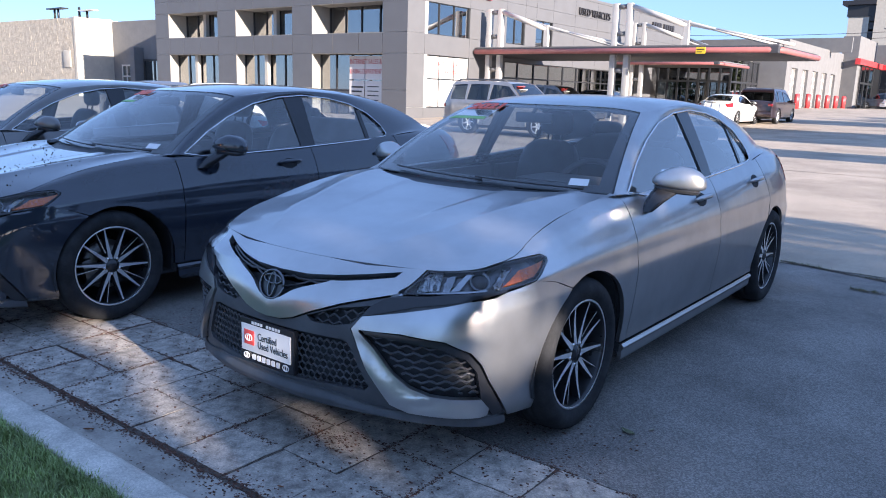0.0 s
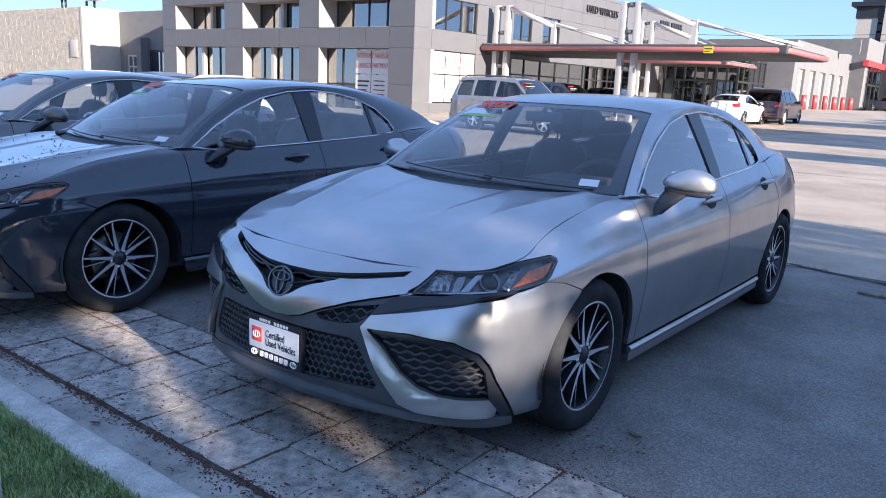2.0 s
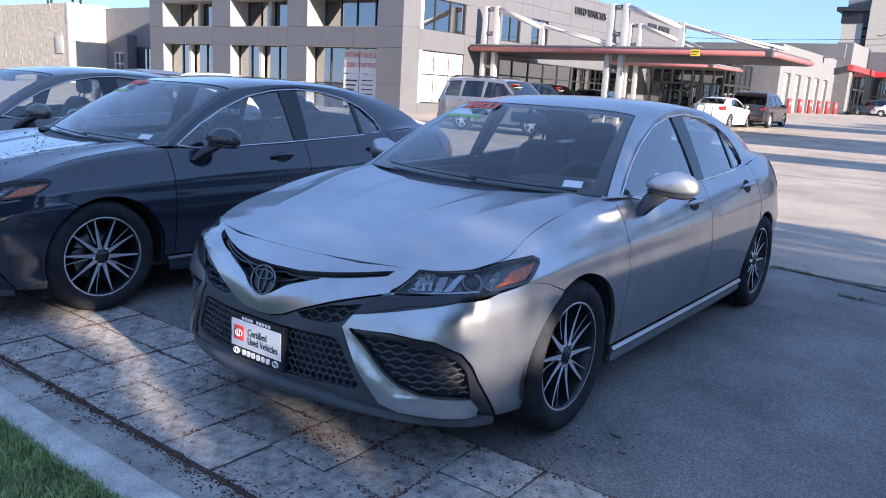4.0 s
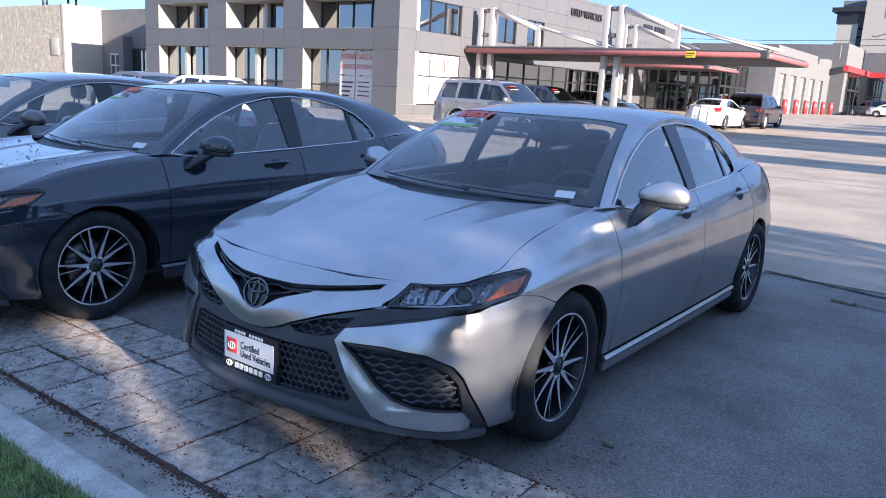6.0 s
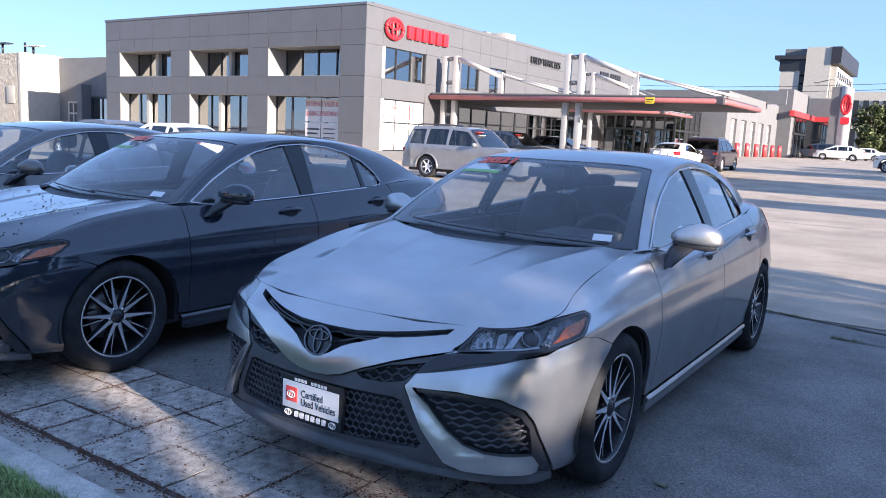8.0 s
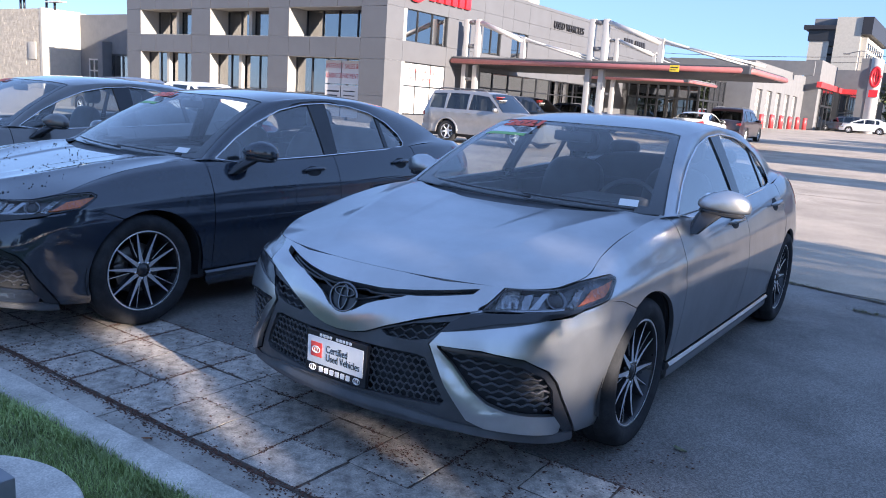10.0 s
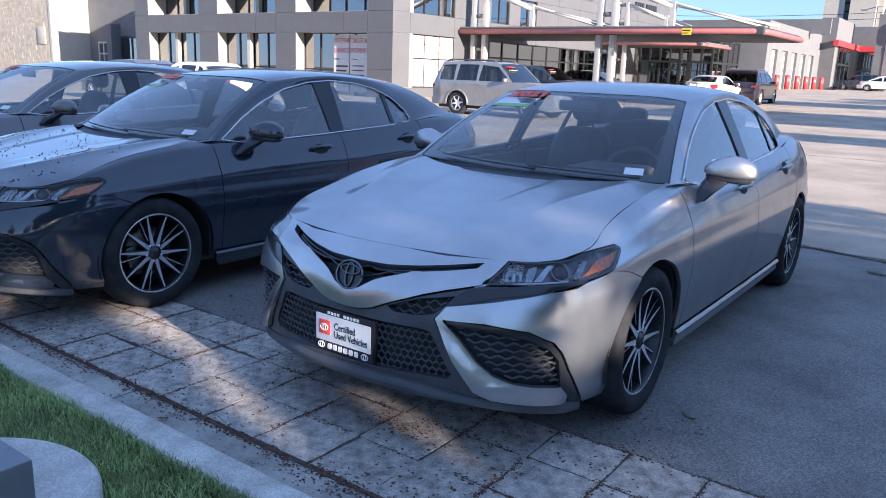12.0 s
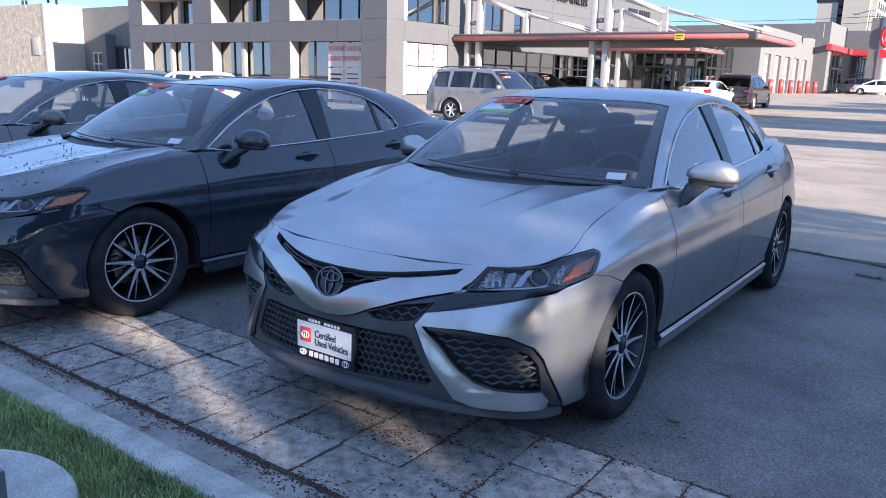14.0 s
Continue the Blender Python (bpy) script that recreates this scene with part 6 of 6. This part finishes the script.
# ---- other cars ----
def plain_car(name, paint, label, place, length, width, height, front, base, nose, hood, belt, screen, roof, tail, deck, glass_rear, ground_z, group="cars on the lot", tyre_r=.335, rails=False, banner=False, arch_trim=None):
    """A car from its side profile. y runs from the rear axle to the nose. front, base: y of the bumper ends;
    nose, hood, belt: heights; screen: y of the screen's foot and head; tail, deck, glass_rear: y and height of the stern."""
    car = empty(name, place, label, "car", group)
    half = width / 2
    axle = tail
    rear_end = base
    prof = [(rear_end, .32), (rear_end - .03, .62), (rear_end + .02, deck * .97), (glass_rear[0], deck), (roof[0], height * .985), ((roof[0] + roof[1]) / 2, height), (roof[1], height * .985), (screen[1], height * .955), (screen[0], hood + .02), ((screen[0] + front) / 2 + .1, hood), (front - .25, nose), (front - .03, nose - .16), (front, .45), (front - .05, .26)]

    def side(y, z):
        t = np.clip((z - belt) / max(height - belt, .01), 0, 1)
        e = np.clip((y - rear_end) / .5, 0, 1)
        g = np.clip((front - y) / .7, 0, 1)
        taper = (1 - .12 * (1 - e) ** 2) * (1 - .2 * (1 - g) ** 2)
        under = np.clip((.45 - z) / .3, 0, 1)
        return np.stack([half * taper * (1 - .23 * t ** 1.2) - .03 * under ** 2 - .012 * np.cos((z - .6) * 5) ** 2, y, z], -1)
    wheels = (axle, axle + front - base - (axle - base) - .92)
    outline = [(front - .05, .26)]
    for yw in reversed(wheels):
        outline += [(yw + (tyre_r + .05) * math.cos(a), max(.26, tyre_r + (tyre_r + .05) * math.sin(a))) for a in np.linspace(-.12, math.pi + .12, 15)]
    outline += [(rear_end, .32)] + prof[1:-1]
    win_low = belt + .02
    xs = [max(roof[0] - .25, glass_rear[0] + .18), (roof[0] + screen[1]) / 2 - .55, (roof[0] + screen[1]) / 2 + .38, screen[0] - .12]
    top_at = lambda y: float(np.interp(y, [p[0] for p in prof[3:9]], [p[1] for p in prof[3:9]])) - .10
    wins = []
    for (a, b) in spread(xs):
        a, b = a + .04, b - .04
        wins.append([(a, win_low), (b, win_low), (b - (.0 if b < xs[-1] - .1 else .10), max(win_low + .05, top_at(b - .12))), ((a + b) / 2 + .1, top_at((a + b) / 2 + .1)), (a + .05, max(win_low + .06, top_at(a + .05)))])
    for sg in (1, -1):
        fn = side if sg > 0 else (lambda y, z: side(y, z) * np.array([-1, 1, 1]))
        sheet("body_side", outline, fn, paint, car, holes=wins, da=.2, db=.12, flip=sg < 0, thick=.03)
        for w in wins:
            p = sheet("side_window", w, fn, GLASS_DARK, car, off=-.012, da=.4, db=.2, flip=sg < 0, thick=.004)
            p.visible_shadow = False
        if arch_trim:
            for yw in wheels:
                bm = bmesh.new()
                add_tube(bm, [Vector(fn(np.array([yw + (tyre_r + .07) * math.cos(a)]), np.array([max(.28, tyre_r + (tyre_r + .07) * math.sin(a))]))[0]) for a in np.linspace(-.1, math.pi + .1, 15)], .035, 6)
                part("arch_trim", bm, arch_trim, car)
        bm = bmesh.new()
        superball(bm, (sg * (half + .06), screen[0] - .25, belt + .07), (.10, .07, .075), .7, 12, 8)
        part("door_mirror", bm, paint, car)
        for y0 in (xs[1] + .12, xs[2] + .05):
            bm = bmesh.new()
            q = side(np.array([y0]), np.array([belt - .10]))[0]
            add_box(bm, sg * q[0] - .02, sg * q[0] + .02, y0 - .1, y0 + .1, belt - .115, belt - .085, .008)
            part("door_handle", bm, paint, car)
        if rails:
            bm = bmesh.new()
            add_tube(bm, [(sg * half * .68, roof[0] + .1, height - .01), (sg * half * .68, roof[0] + .2, height + .05), (sg * half * .68, roof[1] - .2, height + .05), (sg * half * .68, roof[1] - .05, height - .01)], .025, 6)
            part("roof_rail", bm, PLASTIC, car)
        for yw in wheels:
            wh = lathe("wheel", [(-.09, .12), (-.09, tyre_r * .66), (.085, tyre_r * .68), (.07, tyre_r * .6), (.04, .1), (.06, .04), (.06, 0)], 28, [RIM_DARK, MACHINED], car, index=[0, 0, 1, 0, 1, 1])
            wh.matrix_local = pose(sg * (half - .13), yw, tyre_r, 9, 0, 0 if sg > 0 else 180)
            lathe("tyre", [(-.10, tyre_r * .66), (-.115, tyre_r * .8), (-.1, tyre_r * .97), (-.06, tyre_r), (.06, tyre_r), (.1, tyre_r * .97), (.115, tyre_r * .8), (.10, tyre_r * .66)], 32, RUBBER, wh)
            for k in range(6):
                a = math.pi * k / 3
                part("spoke", (lambda bm: (add_tube(bm, [(.055, .04 * math.cos(a), .04 * math.sin(a)), (.072, tyre_r * .62 * math.cos(a), tyre_r * .62 * math.sin(a))], .026, 5), bm)[-1])(bmesh.new()), MACHINED, wh)
    # skins across the car
    def across(pts, mat, nm, inset=0.0):
        v, f = [], []
        for y, z in pts:
            hw = float(side(np.array([y]), np.array([z]))[0][0]) - inset
            for b in np.linspace(-1, 1, 9):
                v.append((b * hw, y + (0.10 * (b * b) * (1 if y < axle else -1) if abs(y - base) < .3 or abs(y - front) < .5 else 0), z + .03 * (1 - b * b)))
        n = 9
        for r in range(len(pts) - 1):
            for c in range(n - 1):
                f.append((r * n + c + 1, r * n + c, (r + 1) * n + c, (r + 1) * n + c + 1))
        return finish(nm, v, f, mat, car)
    across(prof[0:3], paint, "rear_panel")
    across([prof[2], prof[3]], paint, "rear_deck")
    across([(glass_rear[0], deck), (glass_rear[0] * .3 + roof[0] * .7, deck * .3 + height * .985 * .7)], GLASS_DARK, "rear_screen", .06).visible_shadow = False
    across([(glass_rear[0] * .3 + roof[0] * .7, deck * .3 + height * .985 * .7), prof[4], prof[5], prof[6], prof[7]], paint, "roof")
    across([prof[7], prof[8]], GLASS_DARK, "windscreen", .06).visible_shadow = False
    across(prof[8:11], paint, "hood")
    across(prof[10:14], paint, "front_bumper")
    part("underbody", box_bm(-half * .8, half * .8, base + .2, front - .3, .22, .6, bevel=.02), DARK, car)
    bm = bmesh.new()
    add_box(bm, -half * .7, half * .7, base + .7, screen[0] - .5, .5, belt - .05, .05)
    for x in (-.38, .38):
        superball(bm, (x, screen[1] - .55, belt + .1), (.22, .09, .33), .6, 12, 8)
    part("seats", bm, SEAT, car)
    for sg in (1, -1):
        q = half * .78
        part("tail_lamp", box_bm(sg * q - .10, sg * q + .12, base - .03, base + .25, deck * .78, deck * .90, bevel=.03), TAIL_RED, car)
        part("head_lamp", box_bm(sg * q - .2, sg * q + .06, front - .42, front - .06, nose - .18, nose - .06, bevel=.03), LAMP_SILVER, car)
    part("rear_bumper", box_bm(-half * .9, half * .9, base - .06, base + .2, .34, .58, bevel=.05), paint, car)
    part("number_plate", box_bm(-.16, .16, base - .075, base - .055, .66, .8), VINYL, car)
    if banner:
        bm = bmesh.new()
        for zz, mm in ((.80, 0), (.62, 1)):
            y = screen[1] + (screen[0] - screen[1]) * (1 - zz)
            z = height * .955 + (hood + .02 - height * .955) * (1 - zz)
            add_box(bm, .18, .55, y - .07, y + .07, z + .035, z + .05, mat=mm)
        part("windscreen_card", bm, [RED_CARD, WHITE_CARD], car)
    return car


SUV = dict(length=4.82, width=1.92, height=1.80, front=3.72, base=-1.08, nose=1.02, hood=1.13, belt=1.14, screen=(2.22, 1.62), roof=(-.72, 1.45), tail=0, deck=1.14, glass_rear=(-1.0, 0), ground_z=0, tyre_r=.385)
WAGON = dict(length=4.6, width=1.85, height=1.68, front=3.55, base=-1.0, nose=.92, hood=1.02, belt=1.04, screen=(2.25, 1.5), roof=(-.55, 1.3), tail=0, deck=1.08, glass_rear=(-.92, 0), ground_z=0, tyre_r=.36)
SALOON = dict(length=4.8, width=1.83, height=1.44, front=3.72, base=-1.05, nose=.76, hood=.93, belt=.95, screen=(2.55, 1.65), roof=(.25, 1.45), tail=0, deck=1.05, glass_rear=(-.5, 0), ground_z=0)
HATCH = dict(length=4.48, width=1.75, height=1.48, front=3.6, base=-.9, nose=.74, hood=.95, belt=.95, screen=(2.75, 1.75), roof=(.3, 1.5), tail=0, deck=1.12, glass_rear=(-.75, 0), ground_z=0, tyre_r=.32)


def stand(x, y, turn):
    return pose(x, y, lot_height(y), 0, 0, turn)


plain_car("suv_car", LIGHT_SILVER, "light silver off-road SUV with window cards", stand(-13.4, 19.75, -90), rails=True, banner=True, arch_trim=LIGHT_SILVER, **SUV)
plain_car("suv_car", BLACK_PAINT, "black SUV with window cards parked by the wall", stand(-16.9, 29.2, -90), banner=True, **WAGON)
plain_car("saloon_car", BLACK_PAINT, "black saloon parked under the canopy", stand(-17.3, 35.0, -90), **SALOON)
repaint(silver_car, WHITE_PAINT, "white four-door sedan standing on the sunlit lot")(pose(-9.6, 36.3, lot_height(35), 0, 0, 180))
plain_car("suv_car", MAROON_PAINT, "dark maroon SUV with roof rails on the lot", stand(-8.85, 37.3, 0), rails=True, **WAGON)
plain_car("hatchback_car", WHITE_PAINT, "white hatchback before the service building", stand(-6.6, 82.5, 90), **HATCH)
plain_car("saloon_car", WHITE_PAINT, "white saloon far off by the trees", stand(-5.6, 94, 90), **SALOON)
plain_car("suv_car", WHITE_PAINT, "white SUV on the far side of the lot", stand(1.3, 47.4, 60), arch_trim=PLASTIC, **WAGON)
plain_car("saloon_car", RED_PAINT, "dark red saloon parked in the sun", stand(4.3, 29.2, 70), **SALOON)
plain_car("suv_car", BLACK_PAINT, "dark SUV inside the glazed bay", stand(-10.0, 90, 90), **WAGON)
plain_car("saloon_car", WHITE_PAINT, "white saloon parked before the dealership front", stand(-19.6, 13.9, 90), **SALOON)
plain_car("saloon_car", GREY_PAINT, "dark saloon parked before the dealership front", stand(-22.1, 13.0, 90), **SALOON)


# ---- trees ----
BARK = material("bark", (0.09, 0.065, 0.045), 0.9, vary=0.3, scale=6, grain=40, bump=0.01, stretch=(1, 1, .25))
LEAVES = material("tree_leaves", (0.065, 0.105, 0.03), 0.6, vary=0.3, scale=0.8, grain=30, island=0.4)
DARK_LEAVES = material("dark_leaves", (0.075, 0.095, 0.03), 0.6, vary=0.3, scale=0.8, grain=30, island=0.4)
# openings in the crowns, where the sun comes through to the pavers and the silver car
GAPS = [((-1.80, -.66, 0), .09), ((-1.62, -.71, 0), .10), ((-1.44, -.76, 0), .08), ((.84, -.55, .54), .045), ((.86, -.46, .62), .045), ((.82, -.61, .42), .04), ((.86, -.48, .40), .06), ((.885, -.25, .50), .06), ((.84, -.55, .30), .05), ((.89, .26, .77), .07), ((.57, -.26, .88), .06), ((.31, -.60, .82), .06),
        ((.14, -.60, .83), .05), ((.12, -.72, 0), .05), ((-.4, -1.05, 0), .03), ((-3.1, -1.0, 0), .04), ((1.0, .83, 1.04), .10)]


def tree(place, height, spread_r, low, n, leaf_size, label, mat, seed, group="trees", gaps=(), squash=1.0):
    rnd = random.Random(seed)
    t = empty("tree", place, label, "tree", group)
    bm = bmesh.new()
    top = height * .75
    add_tube(bm, [(0, 0, 0), (rnd.uniform(-.1, .1), .05, top * .4), (rnd.uniform(-.3, .3), rnd.uniform(-.2, .2), top)], [height * .028, height * .02, height * .006], 9)
    ends = []
    for k in range(9):
        z0 = low * .8 + (top - low * .8) * k / 9
        a = k * 2.4 + rnd.uniform(-.4, .4)
        r = spread_r * rnd.uniform(.55, .95)
        e = (r * math.cos(a), r * math.sin(a), z0 + rnd.uniform(.3, 1.2))
        add_tube(bm, [(0, 0, z0 * .9), (e[0] * .5, e[1] * .5, z0 + .2), e], [height * .011, height * .007, height * .003], 6)
        ends.append(e)
    part("trunk", bm, BARK, t)
    clumps = []
    zc, rz = (height + low) / 2, (height - low) / 2
    for k in range(max(30, n // 60)):
        a, u = rnd.uniform(0, 6.283), rnd.uniform(-1, 1)
        rr = (1 - abs(u) ** 2.2) ** .5 * rnd.uniform(.35, 1) ** .5
        clumps.append((spread_r * rr * math.cos(a), spread_r * rr * math.sin(a), zc + rz * u * .92, rnd.uniform(.10, .22) * spread_r))
    inv = place.inverted()
    lines = [(inv @ Vector(p), (inv.to_3x3() @ SUN_TO).normalized(), r) for p, r in gaps]
    v, f = [], []
    for k in range(n):
        c = rnd.choice(clumps)
        p = Vector((c[0] + rnd.gauss(0, c[3]), c[1] + rnd.gauss(0, c[3]), c[2] + rnd.gauss(0, c[3] * .8)))
        if p.z < low * .85:
            continue
        skip = False
        for o, d, r in lines:
            w = p - o
            if (w - d * w.dot(d)).length < r + leaf_size * .34:
                skip = True
                break
        if skip:
            continue
        q = Euler((rnd.uniform(-1.2, 1.2), rnd.uniform(-1.2, 1.2), rnd.uniform(0, 6.28))).to_matrix()
        s = leaf_size * rnd.uniform(.6, 1.3)
        b = len(v)
        for ux, uy, uz in ((-.5, 0, 0), (-.1, -.3, .06), (.5, 0, -.05), (-.05, .3, .06)):
            v.append(tuple(p + q @ Vector((ux * s, uy * s, uz * s))))
        f += [(b, b + 1, b + 2), (b, b + 2, b + 3)]
    me = bpy.data.meshes.new("crown")
    me.from_pydata(v, [], f)
    me.materials.append(mat)
    ob = new("crown", me)
    ob.parent = t
    return t


# street trees beside the lot, which shade the parked row
for k, (tx, ty, th, tr, tl) in enumerate(((13.5, -8.6, 7.2, 3.6, 1.4), (15.5, -6.4, 7.6, 3.8, 1.3), (13.0, -1.6, 7.0, 2.7, .9), (16.8, -3.3, 7.8, 3.1, 1.2), (19.0, -9.5, 8.6, 4.2, 1.6), (21, -2.5, 8.8, 3.6, 1.8), (14.6, -4.1, 7.4, 2.2, 1.3))):
    tree(pose(tx, ty, 0, 0, 0, 40 * k), th, tr, tl, 9000 if k < 6 else 6500, .34, "leafy street tree beside the lot", LEAVES, 20 + k, gaps=GAPS)
# single slim ones further on, out of view, added to throw shadows across the lot
for k, (tx, ty, th, tr) in enumerate(((16.0, 3.0, 6.5, .75), (30, 38, 10, 2.2))):
    tree(pose(tx, ty, lot_height(ty)), th, tr, .8, 2600, .3, "slim street tree beside the lot", LEAVES, 40 + k)
# a far belt of trees that closes the view to the right of the lot
for k in range(9):
    tree(pose(46 + 3 * (k % 2), -46 + 13.5 * k, 0, 0, 0, 30 * k), 8.5, 5.2, .5, 1500, 1.1, "broad leafy tree along the far street", DARK_LEAVES, 100 + k)
# unseen trees behind the lawn, added for glass and paint to reflect
for k, (tx, ty, th, tr) in enumerate(((-46, -30, 6, 3), (-33, -32, 6, 3), (-15.5, -34, 6, 3), (10, -33, 7, 3.4))):
    tree(pose(tx, ty, -.04), th, tr, .8, 2600, .5, "leafy tree across the street", LEAVES, 60 + k)
for k, (tx, ty, th, tr) in enumerate(((-7.2, 102, 6.6, 1.7), (-4.9, 104, 7.3, 2.0), (-2.6, 103, 6.4, 2.0), (0.4, 106, 6.8, 2.2), (4, 104, 6.8, 2.4))):
    tree(pose(tx, ty, .9), th, tr, .6, 3600, .42, "dense green tree by the far buildings", DARK_LEAVES, 80 + k)


def street_block():
    """A building out of view behind the camera, added for glass and paint to mirror."""
    b = empty("street_building", Matrix(), "plain warm brick building across the street", "building")
    brick = material("warm_brick", (0.42, 0.2, 0.09), 0.85, vary=0.15, scale=2, grain=20)
    part("wall", box_bm(-44, -24, -48, -40, -.04, 6.5), brick, b)
    part("roof", box_bm(-44.3, -23.7, -48.3, -39.7, 6.5, 6.9), GREY_WALL, b)


street_block()


def carport(x0, x1, y0, y1, z):
    """A flat roof on steel posts, out of view, added to cast shade bands across the lot."""
    c = empty("carport", Matrix(), "plain flat-roofed steel carport beside the lot", "carport", "carports")
    part("roof", box_bm(x0, x1, y0, y1, z, z + .3, bevel=.02), GREY_WALL, c)
    for x in np.linspace(x0 + 1.5, x1 - 1.5, 4):
        part("post", box_bm(x - .12, x + .12, (y0 + y1) / 2 - .12, (y0 + y1) / 2 + .12, 0, z), GREY_WALL, c)


carport(9.5, 44, 14.6, 17.4, 4.4)
carport(7.5, 44, 21.3, 28.9, 4.4)
carport(7.0, 44, 35.0, 39.4, 4.4)
